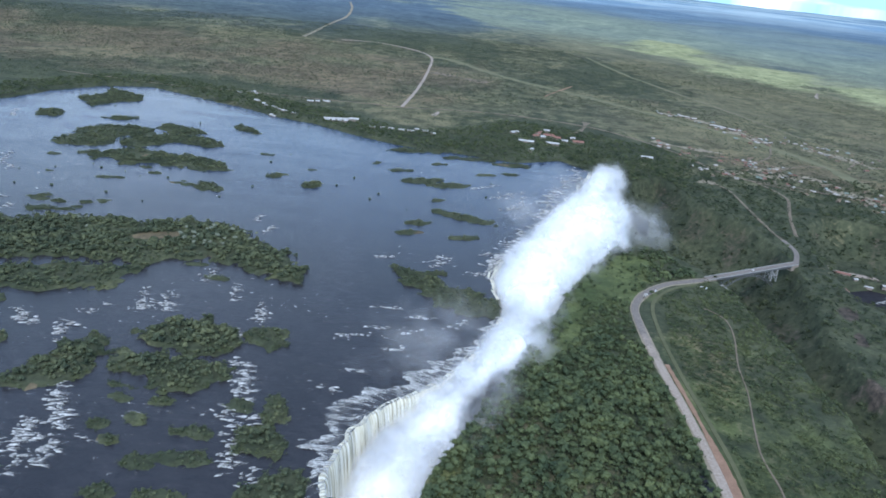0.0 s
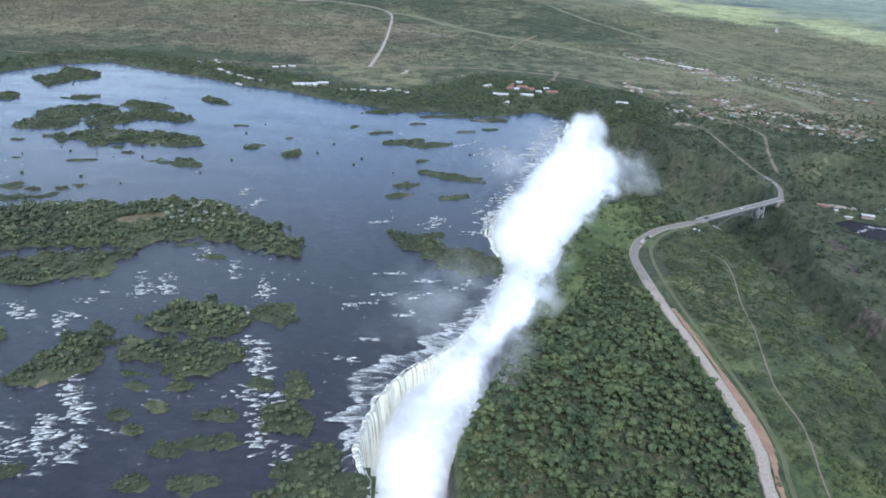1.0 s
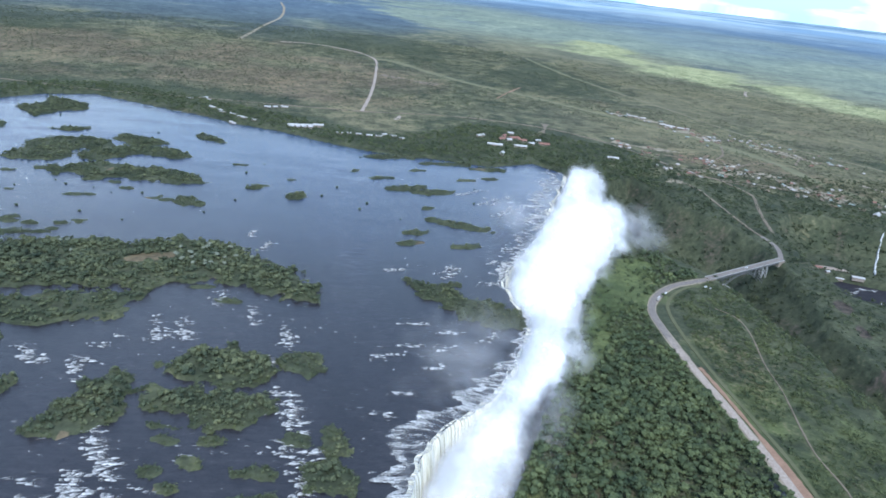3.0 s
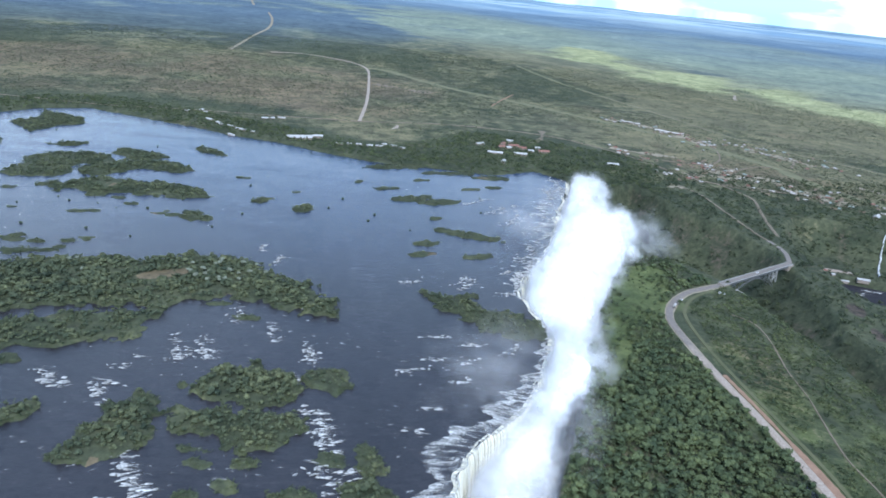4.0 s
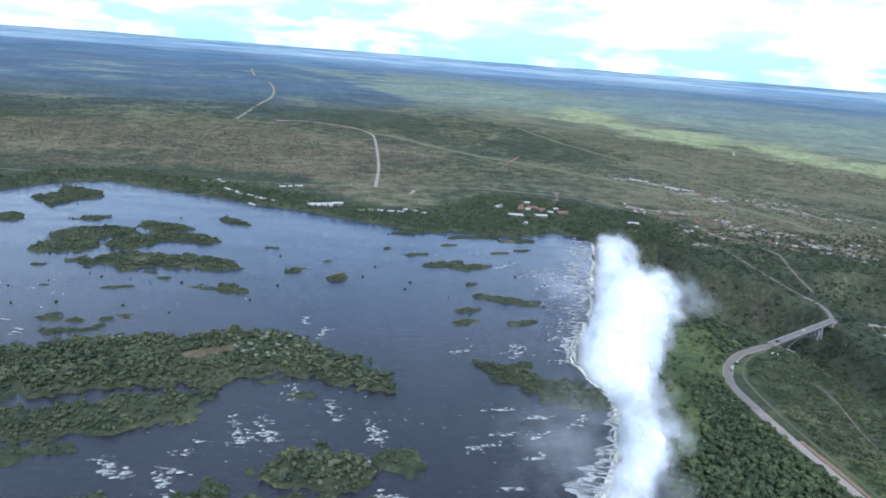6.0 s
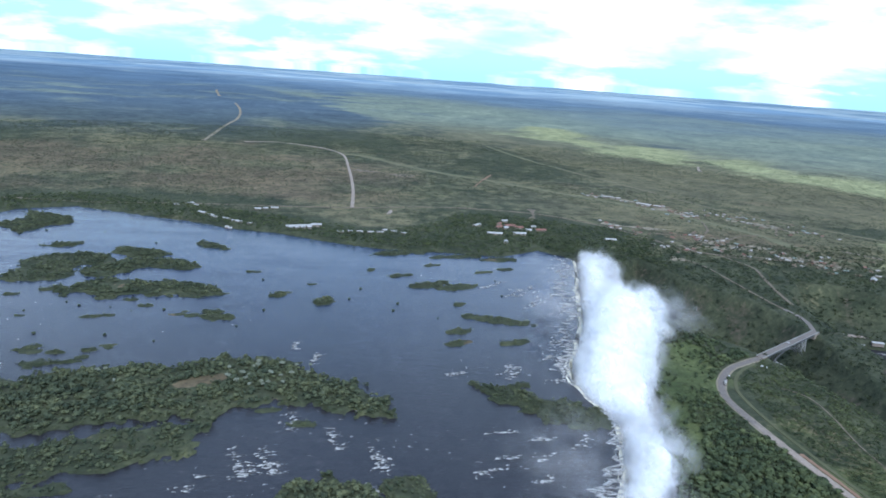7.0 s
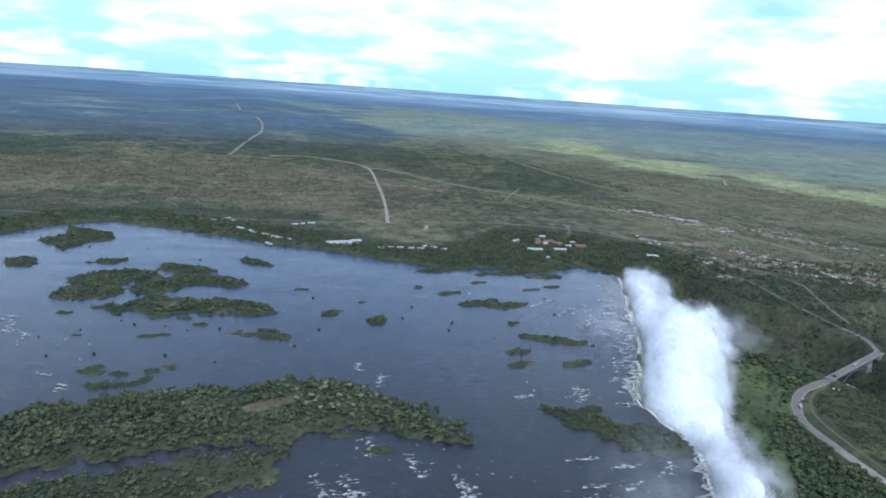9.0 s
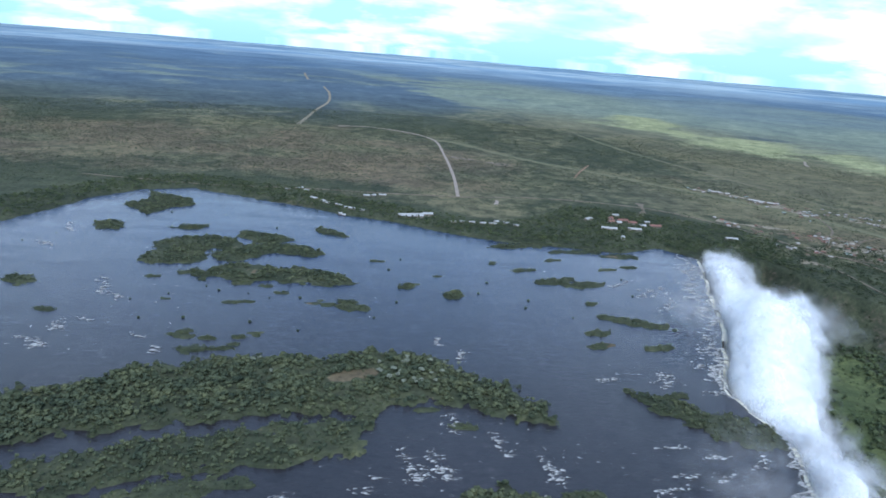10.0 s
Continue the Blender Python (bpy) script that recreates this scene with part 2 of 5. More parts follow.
def mist_material():
    """Soft mist: cover follows 'thick', gently uneven."""
    m = spray_material()
    m.name = "soft_mist"
    n, l = m.node_tree.nodes, m.node_tree.links
    end = n["Material Output"].inputs["Surface"]
    dense = end.links[0].from_socket
    own = n.new("ShaderNodeAttribute")
    own.attribute_name = "thick"
    soft = n.new("ShaderNodeMapRange")
    soft.interpolation_type = "SMOOTHSTEP"
    soft.inputs["To Max"].default_value = 0.5
    l.new(own.outputs["Fac"], soft.inputs["Value"])
    uneven = n.new("ShaderNodeMapRange")
    uneven.inputs["From Min"].default_value, uneven.inputs["From Max"].default_value = 0.3, 0.7
    uneven.inputs["To Min"].default_value, uneven.inputs["To Max"].default_value = 0.75, 1.2
    l.new(noise_node(n, l, 0.05, 3, rough=0.5), uneven.inputs["Value"])
    cover = n.new("ShaderNodeMath")
    cover.operation, cover.use_clamp = "MULTIPLY", True
    l.new(soft.outputs["Result"], cover.inputs[0])
    l.new(uneven.outputs["Result"], cover.inputs[1])
    clear, x = n.new("ShaderNodeBsdfTransparent"), n.new("ShaderNodeMixShader")
    l.new(cover.outputs[0], x.inputs[0])
    l.new(clear.outputs[0], x.inputs[1])
    l.new(dense, x.inputs[2])
    l.new(x.outputs[0], end)
    return m


MIST = mist_material()
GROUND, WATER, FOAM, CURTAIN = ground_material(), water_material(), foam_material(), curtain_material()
GORGE_WATER = water_material("gorge_water", 0.0)
for socket, value in (("Roughness", 0.6), ("Specular IOR Level", 0.12)):
    slot = GORGE_WATER.node_tree.nodes["Principled BSDF"].inputs[socket]
    for link in list(slot.links):
        GORGE_WATER.node_tree.links.remove(link)
    slot.default_value = value
LEAF = leaf_material("canopy", (0.042, 0.059, 0.029), (0.106, 0.130, 0.060))
LEAF_GORGE = leaf_material("gorge_canopy", (0.026, 0.038, 0.022), (0.092, 0.110, 0.056))
LEAF_GREY = leaf_material("grey_canopy", (0.20, 0.215, 0.165), (0.33, 0.35, 0.28))
LEAF_DEEP = leaf_material("island_canopy", (0.040, 0.054, 0.032), (0.130, 0.146, 0.082))
LEAF_PALE = leaf_material("bush", (0.044, 0.062, 0.030), (0.128, 0.150, 0.070))
LEAF_DARK = leaf_material("bushveld_leaf", (0.040, 0.056, 0.034), (0.108, 0.126, 0.074))
BARK = plain("bark", (0.09, 0.07, 0.05), (0.17, 0.14, 0.11), 2.0)
ASPHALT = plain("tarred_road", (0.17, 0.148, 0.130), (0.265, 0.232, 0.204), 0.08)


def road_material():
    """Grey tar that gives way to pale graded sand where the road is under repair."""
    m, n, l, b = material("worn_road", 0.9)
    p = n.new("ShaderNodeTexCoord").outputs["Object"]
    grain, blot = noise_node(n, l, 0.5, 6, p), noise_node(n, l, 0.06, 5, p)
    tar = ramp_node(n, l, grain, [(0.3, (0.155, 0.135, 0.118)), (0.7, (0.27, 0.236, 0.208))])
    sand = ramp_node(n, l, grain, [(0.3, (0.29, 0.235, 0.19)), (0.7, (0.45, 0.38, 0.315))])
    where = n.new("ShaderNodeSeparateXYZ")
    l.new(p, where.inputs[0])
    run = n.new("ShaderNodeMapRange")
    run.inputs["From Min"].default_value, run.inputs["From Max"].default_value = 690, 520
    run.inputs["To Min"].default_value, run.inputs["To Max"].default_value = -0.25, 0.75
    l.new(where.outputs["Y"], run.inputs["Value"])
    both = n.new("ShaderNodeMath")
    l.new(run.outputs["Result"], both.inputs[0])
    l.new(blot, both.inputs[1])
    edge = n.new("ShaderNodeMapRange")
    edge.inputs["From Min"].default_value, edge.inputs["From Max"].default_value = 0.45, 0.85
    l.new(both.outputs[0], edge.inputs["Value"])
    l.new(mix_node(n, l, edge.outputs["Result"], tar, sand), b.inputs["Base Color"])
    bump_node(n, l, b, grain, 0.4, 0.1)
    return m


ROAD_SURFACE = road_material()
DIRT = plain("sandy_track", (0.28, 0.23, 0.185), (0.44, 0.37, 0.305), 0.1)
EARTH = plain("orange_earth", (0.22, 0.135, 0.09), (0.36, 0.23, 0.155), 0.1)
VERGE = plain("mown_grass", (0.085, 0.092, 0.045), (0.14, 0.138, 0.075), 0.03)
CLEARING = plain("pale_grass", (0.125, 0.126, 0.067), (0.205, 0.198, 0.112), 0.02)
LOT = plain("trodden_earth", (0.21, 0.182, 0.128), (0.35, 0.30, 0.22), 0.03)
TRACK = plain("dusty_track", (0.13, 0.108, 0.076), (0.25, 0.2, 0.148), 0.02)
STEEL = plain("grey_steel", (0.30, 0.30, 0.29), (0.44, 0.43, 0.41), 0.5, 0.6, 0.1)
ROOF_WHITE = plain("white_roof", (0.30, 0.295, 0.285), (0.58, 0.575, 0.56), 0.15)
ROOF_PALE = plain("weathered_roof", (0.33, 0.31, 0.28), (0.56, 0.53, 0.49), 0.2)
ROOF_RED = plain("clay_roof", (0.2, 0.10, 0.08), (0.33, 0.18, 0.14), 0.2)
ROOF_THATCH = plain("thatch_roof", (0.16, 0.12, 0.08), (0.26, 0.2, 0.14), 0.3)
ROOF_GREEN = plain("green_roof", (0.20, 0.25, 0.22), (0.31, 0.36, 0.32), 0.2)
PLASTER = plain("plaster", (0.24, 0.2, 0.16), (0.38, 0.33, 0.28), 0.3)

# ---- plan of the place ----
EYE = np.array((-168.0, 45.0, 335.0))
NEAR, LIMIT = 2380.0, 4560.0
LIP = [(-50, 180), (-48, 250), (-54, 337), (-68, 380), (-60, 416), (-43, 458), (-15, 490), (16, 526), (40, 566), (60, 615), (70, 650), (68, 690), (62, 745), (72, 790), (96, 835), (148, 947), (196, 1089), (240, 1200), (268, 1285)]
RIM = [(8, 180), (4, 250), (2, 381), (24, 430), (51, 492), (82, 551), (96, 615), (129, 668), (151, 726), (190, 805), (234, 879), (262, 1000), (290, 1130), (322, 1290)]
BANK = [(215, 1345), (123, 1294), (20, 1312), (-105, 1333), (-187, 1369), (-305, 1443), (-407, 1475), (-456, 1513), (-606, 1581), (-740, 1644), (-834, 1601), (-897, 1497), (-920, 1400), (-961, 1288), (-1150, 1150), (-1500, 1050), (-2300, 900), (-2300, -900), (-55, -900)]
GORGE = [(234, 879), (262, 1000), (290, 1130), (332, 1240), (400, 1290), (432, 1119), (478, 1037), (489, 953), (482, 873), (466, 800), (434, 674), (428, 580), (440, 450), (450, 200), (375, 200), (366, 454), (374, 522), (368, 575), (374, 640), (362, 713), (358, 780), (340, 835), (303, 890)]
THIRD = [(542, 945), (535, 875), (523, 790), (550, 740), (600, 650), (800, 560), (1100, 600), (1000, 860), (900, 950), (815, 1005), (768, 1052), (720, 1120), (650, 1130), (600, 1090), (560, 1030)]
STREAM = [(560, 880), (610, 940), (660, 960), (710, 935), (790, 860), (900, 820), (1000, 760)]
REACH = [(622, 918), (638, 946), (674, 964), (706, 951), (780, 930), (860, 900), (860, 850), (760, 885), (675, 868), (652, 886), (630, 900)]
ROCKY = [(492, 750, 70, 30, 62), (469, 677, 60, 22, 70), (431, 572, 80, 24, 86), (504, 650, 30, 14, 60)]
RIVER = LIP + BANK
CHASM = LIP + RIM[::-1]


def inside(poly, x, y):
    """Metres inside (plus) or outside (minus) a closed outline."""
    p = np.array(poly, float)
    q = np.roll(p, -1, 0)
    best = np.full(x.shape, 1e12)
    odd = np.zeros(x.shape, bool)
    for (ax, ay), (bx, by) in zip(p, q):
        ex, ey = bx - ax, by - ay
        u = np.clip(((x - ax) * ex + (y - ay) * ey) / (ex * ex + ey * ey + 1e-9), 0, 1)
        best = np.minimum(best, (x - ax - u * ex) ** 2 + (y - ay - u * ey) ** 2)
        if ay != by:
            odd ^= ((ay > y) != (by > y)) & (x < (bx - ax) * (y - ay) / (by - ay) + ax)
    return np.sqrt(best) * np.where(odd, 1, -1)


def beside(line, x, y):
    """Metres from an open line."""
    best = np.full(x.shape, 1e12)
    for (ax, ay), (bx, by) in zip(line, line[1:]):
        ex, ey = bx - ax, by - ay
        u = np.clip(((x - ax) * ex + (y - ay) * ey) / (ex * ex + ey * ey + 1e-9), 0, 1)
        best = np.minimum(best, (x - ax - u * ex) ** 2 + (y - ay - u * ey) ** 2)
    return np.sqrt(best)


def hash_noise(x, y, size, seed=0):
    """Smooth value noise between 0 and 1."""
    u, v = x / size + seed * 17.3, y / size - seed * 9.1
    i, j = np.floor(u), np.floor(v)
    a, b = u - i, v - j
    a, b = a * a * (3 - 2 * a), b * b * (3 - 2 * b)
    def h(p, q):
        s = np.sin(p * 127.1 + q * 311.7 + seed * 74.7) * 43758.5453
        return s - np.floor(s)
    return (h(i, j) * (1 - a) + h(i + 1, j) * a) * (1 - b) + (h(i, j + 1) * (1 - a) + h(i + 1, j + 1) * a) * b


def fractal(x, y, size, seed=0):
    return (hash_noise(x, y, size, seed) + 0.5 * hash_noise(x, y, size / 2.1, seed + 1) + 0.25 * hash_noise(x, y, size / 4.3, seed + 2) + 0.12 * hash_noise(x, y, size / 9, seed + 3)) / 1.87


def step(v, a, b):
    u = np.clip((v - a) / (b - a), 0, 1)
    return u * u * (3 - 2 * u)


def land(x, y):
    """Height of the ground, and how deep each place lies in river, chasm and gorge."""
    x, y = np.asarray(x, float), np.asarray(y, float)
    wob = 8 * (fractal(x, y, 40, 5) - 0.5)
    river, chasm = inside(RIVER, x, y), inside(CHASM, x, y)
    gorge, third = inside(GORGE, x, y) + wob, inside(THIRD, x, y) + wob
    far = np.hypot(x - EYE[0], y - EYE[1])
    z = 4.5 + 4 * (fractal(x, y, 260, 1) - 0.5) + step(far, 1900, 5000) * 70 * (fractal(x, y, 1500, 2) - 0.35) + step(far, 6000, 20000) * 110 * (fractal(x, y, 6000, 3) - 0.4)
    z += 30 * step(far, 2200, 4200)
    bank = river + 6 * (fractal(x, y, 30, 7) - 0.5)
    z = np.where(bank > -14, z + (-2.5 - z) * step(bank, -14, 3), z)
    cut = np.maximum(gorge, third)
    hither, yonder = beside(GORGE[14:] + GORGE[:1], x, y) + wob, beside(GORGE[2:14], x, y) + wob
    depth = np.minimum(64 * step(hither, 0, 16), 18 * step(yonder, 0, 5) + 46 * np.clip((yonder - 5) / 44, 0, 1))
    z = np.where(gorge > 0, z - depth, z)
    z = np.where(third > 0, z - 16 * step(third, 0, 5) - 34 * np.clip((third - 5) / 48, 0, 1) - 20 * (1 - step(beside(STREAM, x, y), 8, 26)) * step(third, 10, 40), z)
    reach = inside(REACH, x, y) + 0.5 * wob
    z = np.where(third > 0, z + (-63 - z) * step(reach, -10, 3), z)
    z = np.where(chasm > 0, np.minimum(z, 5 - 62 * step(chasm, 0, 5)), z)
    z = np.where((river > -9) & (chasm > -9) & (y < 1285), np.minimum(z, -2.5 - 57 * step(chasm, -8, -2)), z)
    return z, river, chasm, cut, far


def out(x, y, z):
    """Places past NEAR are drawn in towards the middle of the flight, so that all country to the horizon stands within reach."""
    x, y, z = np.asarray(x, float), np.asarray(y, float), np.asarray(z, float)
    d = np.hypot(x - EYE[0], y - EYE[1]) + 1e-6
    span = LIMIT - NEAR
    s = np.where(d > NEAR, (NEAR + span * (1 - np.exp(-(np.maximum(d, NEAR) - NEAR) / span))) / d, 1.0)
    return np.stack([EYE[0] + s * (x - EYE[0]), EYE[1] + s * (y - EYE[1]), EYE[2] + s * (z - EYE[2])], -1)


def mesh_from(name, verts, faces, mat, smooth=False):
    """A mesh object from arrays of corners and of triangles or quads."""
    verts, faces = np.asarray(verts, np.float32), np.asarray(faces, np.int32)
    me = bpy.data.meshes.new(name)
    me.vertices.add(len(verts))
    me.vertices.foreach_set("co", verts.ravel())
    k = faces.shape[1]
    me.loops.add(faces.size)
    me.loops.foreach_set("vertex_index", faces.ravel())
    me.polygons.add(len(faces))
    me.polygons.foreach_set("loop_start", np.arange(0, faces.size, k, dtype=np.int32))
    me.update(calc_edges=True)
    me.polygons.foreach_set("use_smooth", np.full(len(faces), smooth))
    me.materials.append(mat)
    return me


def grid_faces(rows, cols):
    i = (np.arange(rows - 1)[:, None] * cols + np.arange(cols - 1)[None]).ravel()
    return np.stack([i, i + 1, i + cols + 1, i + cols], 1)


def give(me, name, values):
    if values.ndim == 1:
        me.attributes.new(name, "FLOAT", "POINT").data.foreach_set("value", values.astype(np.float32))
        return
    kind = "FLOAT_COLOR" if values.shape[1] == 4 else "FLOAT_VECTOR"
    a = me.attributes.new(name, kind, "POINT")
    a.data.foreach_set("color" if kind == "FLOAT_COLOR" else "vector", values.astype(np.float32).ravel())


def ellipse(x, y, cx, cy, length, width, heading):
    c, s = math.cos(radians(heading)), math.sin(radians(heading))
    u, v = (x - cx) * c + (y - cy) * s, (y - cy) * c - (x - cx) * s
    return 1 - np.hypot(u / (length / 2), v / (width / 2))


def meadow(x, y):
    """Open grass on the spur between chasm and road, 0 to 1."""
    field = inside([(112, 628), (150, 640), (192, 690), (206, 745), (240, 792), (290, 832), (262, 862), (225, 852), (190, 800), (150, 722), (125, 668)], x, y) / 30
    m = np.maximum(np.maximum(field, ellipse(x, y, 208, 762, 230, 84, 58)), ellipse(x, y, 128, 600, 130, 22, 60)) + 0.5 * (fractal(x, y, 40, 18) - 0.5)
    return step(m, 0.0, 0.45)


def rocky(x, y):
    """Bare cliff faces on the spurs between the gorges, 0 to 1."""
    m = np.full(np.shape(x), -9.0)
    for place in ROCKY:
        m = np.maximum(m, ellipse(x, y, *place))
    return step(m + 0.9 * (fractal(x, y, 18, 67) - 0.5), 0.0, 0.5)


def covers(x, y):
    """Grassiness, bareness, and the painted sunlit strip together with the pale field, 0 to 1."""
    grass = 0.27 + 0.16 * step(x, 100, 700) * step(y, 1450, 1900) + 1.1 * (fractal(x, y, 350, 11) - 0.5)
    grass = grass + 0.2 * step(x, -100, 900) * step(y, 1450, 2100)
    grass = grass + 0.3 * step(x + 0.35 * (y - 2200), 800, 1300) * step(y, 1600, 2000)
    bare = 0.14 + 0.9 * (fractal(x, y, 180, 12) - 0.5)
    roam = 500 * (fractal(x, y, 420, 15) - 0.5)
    savanna = (1 - step(x + roam, -260, 240)) * step(y + 0.3 * roam, 1700, 1860) * (1 - step(y + roam, 2350, 3150))
    grass, bare = grass + 0.3 * savanna, bare + 0.42 * savanna
    grass = grass + 1.0 * meadow(x, y)
    grass = grass - 0.6 * step(y, 1270, 1300) * (1 - step(x, 300, 420)) * (1 - step(beside(BANK[:14], x, y), 110, 180))
    grass = grass + 0.25 * step(ellipse(x, y, 1050, 1400, 500, 300, 120), 0, 0.4)
    scrub = inside([(232, 395), (240, 620), (262, 735), (340, 800), (360, 700), (372, 560), (366, 380)], x, y)
    grass = grass - 0.05 * step(scrub, 0, 12)
    town = ellipse(x, y, 720, 1520, 800, 340, 120)
    bare, grass = bare + 0.22 * step(town, 0, 0.5), grass + 0.3 * step(ellipse(x, y, 900, 1560, 1200, 560, 120), 0, 0.4)
    # sunlit patch with ragged edges, its light put into the ground colour
    sunlit_veld = 1 - beside([(1110, 4300), (1150, 3700), (1370, 3270), (1560, 2980), (1760, 2650), (1960, 2350), (2300, 2000), (2700, 1800)], x, y) / 300 + 2.0 * (fractal(x, y, 330, 14) - 0.5) + 1.1 * (fractal(x, y, 90, 27) - 0.5)
    shade_wood = inside([(4, 200), (212, 200), (222, 400), (214, 560), (214, 640), (150, 640), (100, 600), (20, 400)], x, y)
    grass = grass - 0.35 * step(shade_wood, 0, 20)
    field = inside([(1133, 1500), (1175, 1450), (1140, 1373), (1030, 1270), (960, 1240), (900, 1240), (960, 1290), (1050, 1360), (1100, 1430)], x, y) / 40 + 0.5 * (fractal(x, y, 60, 28) - 0.5)
    return np.clip(grass, 0, 1), np.clip(bare, 0, 1), np.maximum(0.95 * step(sunlit_veld, 0.0, 0.7), 0.55 * step(field, 0.0, 0.3))


def far_haze(x, y, far):
    """Share of blue distance haze painted over the backdrop's woods, 0 to 1."""
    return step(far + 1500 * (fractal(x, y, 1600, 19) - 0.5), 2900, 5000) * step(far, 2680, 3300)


def spread(parts):
    return np.unique(np.concatenate([np.arange(a, b, s) for a, b, s in parts]))


def make_ground():
    xs = spread([(-4000, -1300, 60), (-1300, -100, 16), (-100, 560, 5), (560, 1200, 10), (1200, 4001, 40)])
    ys = spread([(-4000, -200, 200), (-200, 250, 30), (250, 1000, 5), (1000, 1500, 8), (1500, 2000, 16), (2000, 4001, 40)])
    x, y = (a.ravel() for a in np.meshgrid(xs, ys))
    z, river, chasm, cut, far = land(x, y)
    f = grid_faces(len(ys), len(xs))
    f = f[(far[f] < 2760).any(1)]
    me = mesh_from("ground", out(x, y, z), f, GROUND, True)
    grass, bare, sunlit_veld = covers(x, y)
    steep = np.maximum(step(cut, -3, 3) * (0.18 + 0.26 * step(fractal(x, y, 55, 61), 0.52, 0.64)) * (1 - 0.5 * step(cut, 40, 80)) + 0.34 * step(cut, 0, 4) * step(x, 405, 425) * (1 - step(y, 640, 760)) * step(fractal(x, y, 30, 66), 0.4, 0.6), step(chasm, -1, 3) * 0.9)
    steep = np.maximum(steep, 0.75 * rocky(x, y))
    give(me, "cover", np.stack([bare, grass, steep, sunlit_veld], 1))
    give(me, "lush", 1 - step(y, 950, 1250))
    give(me, "plan", np.stack([x, y, z], 1))
    tagged(new("ground", me), "wooded green and brown plateau cut by river and gorges", "ground", kind="structure")
    # the country beyond, ring after ring to the horizon
    a = np.linspace(0, 2 * np.pi, 541)
    d = np.concatenate([np.linspace(2640, 6000, 60), np.geomspace(6100, 32000, 60)])
    aa, dd = np.meshgrid(a, d)
    x, y = (EYE[0] + dd * np.sin(aa)).ravel(), (EYE[1] + dd * np.cos(aa)).ravel()
    z, river, chasm, cut, far = land(x, y)
    z = z - 5 * (1 - step(far, 2780, 2900))
    me = mesh_from("backdrop", out(x, y, z), grid_faces(len(d), len(a)), GROUND, True)
    grass, bare, sunlit_veld = covers(x, y)
    give(me, "cover", np.stack([bare, grass, 0 * x, sunlit_veld], 1))
    # three bands of painted haze: blue woods, blue hills, pale horizon
    give(me, "dist", far_haze(x, y, far))
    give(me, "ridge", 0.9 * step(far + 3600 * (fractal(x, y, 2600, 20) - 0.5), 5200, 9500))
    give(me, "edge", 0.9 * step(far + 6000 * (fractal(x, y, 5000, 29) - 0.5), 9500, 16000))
    give(me, "plan", np.stack([x, y, z], 1))
    tagged(new("backdrop", me), "wooded country in painted blue haze reaching to the horizon", "backdrop", kind="structure")


def make_water():
    outline = [(x - 3, y) for x, y in LIP] + [(300, 1400), (-200, 1900), (-1200, 2000), (-2600, 1700), (-2600, -1000), (-60, -1000)]
    me = bpy.data.meshes.new("river")
    bm = bmesh.new()
    f = bm.faces.new([bm.verts.new((x, y, 0)) for x, y in outline])
    bmesh.ops.triangulate(bm, faces=[f])
    bm.normal_update()
    for g in bm.faces:
        if g.normal.z < 0:
            g.normal_flip()
    bm.to_mesh(me)
    bm.free()
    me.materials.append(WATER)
    tagged(new("water", me), "broad dark blue-grey river above the falls", "river", kind="structure")
    for name, pts, level in (("gorge_water", GORGE, -62.8), ("third_gorge_water", THIRD, -57)):
        me = bpy.data.meshes.new(name)
        bm = bmesh.new()
        f = bm.faces.new([bm.verts.new((x, y, level)) for x, y in pts])
        bmesh.ops.triangulate(bm, faces=[f])
        bm.normal_update()
        for g in bm.faces:
            if g.normal.z < 0:
                g.normal_flip()
        bm.to_mesh(me)
        bm.free()
        me.materials.append(GORGE_WATER)
        tagged(new(name, me), "dark river at the foot of the gorge", "river", kind="structure")


make_ground()
make_water()

# ---- roads and clearings ----
ROAD = [(196, 250), (213, 345), (223, 380), (226, 420), (225, 478), (223, 528), (220, 580), (219, 655), (222, 698), (237, 730), (258, 756), (280, 775), (305, 788), (338, 803)]
RAIL = [(210, 250), (228, 343), (237, 375), (241, 409), (242, 447), (240, 496), (237, 563), (237, 640), (242, 696), (254, 728), (280, 760), (318, 786)]
PATH = [(306, 716), (320, 700), (323, 680), (317, 645), (301, 590), (293, 544), (277, 484), (270, 450), (270, 415), (265, 388), (254, 351), (240, 290)]
ONWARD = [(485, 886), (495, 902), (510, 935), (514, 962), (513, 990)]
LANE = [(513, 990), (511, 1028), (513, 1102), (517, 1177), (519, 1244), (500, 1300)]
UPPER = [(545, 1014), (558, 1055), (571, 1095), (596, 1160), (617, 1210), (623, 1241), (618, 1276), (600, 1329), (560, 1364)]
BANK_ROAD = [(-1000, 1710), (-722, 1674), (-535, 1693), (-337, 1692), (-135, 1706), (77, 1748), (291, 1720), (403, 1647), (500, 1514), (558, 1364), (640, 1330), (760, 1300)]
INLAND = [(-140, 1706), (-122, 2004), (-115, 2399), (-124, 2711), (-210, 2874), (-366, 2967), (-504, 2924)]
INLAND_FAR = [(-657, 2882), (-640, 3412), (-625, 3850), (-680, 4400), (-768, 4952)]


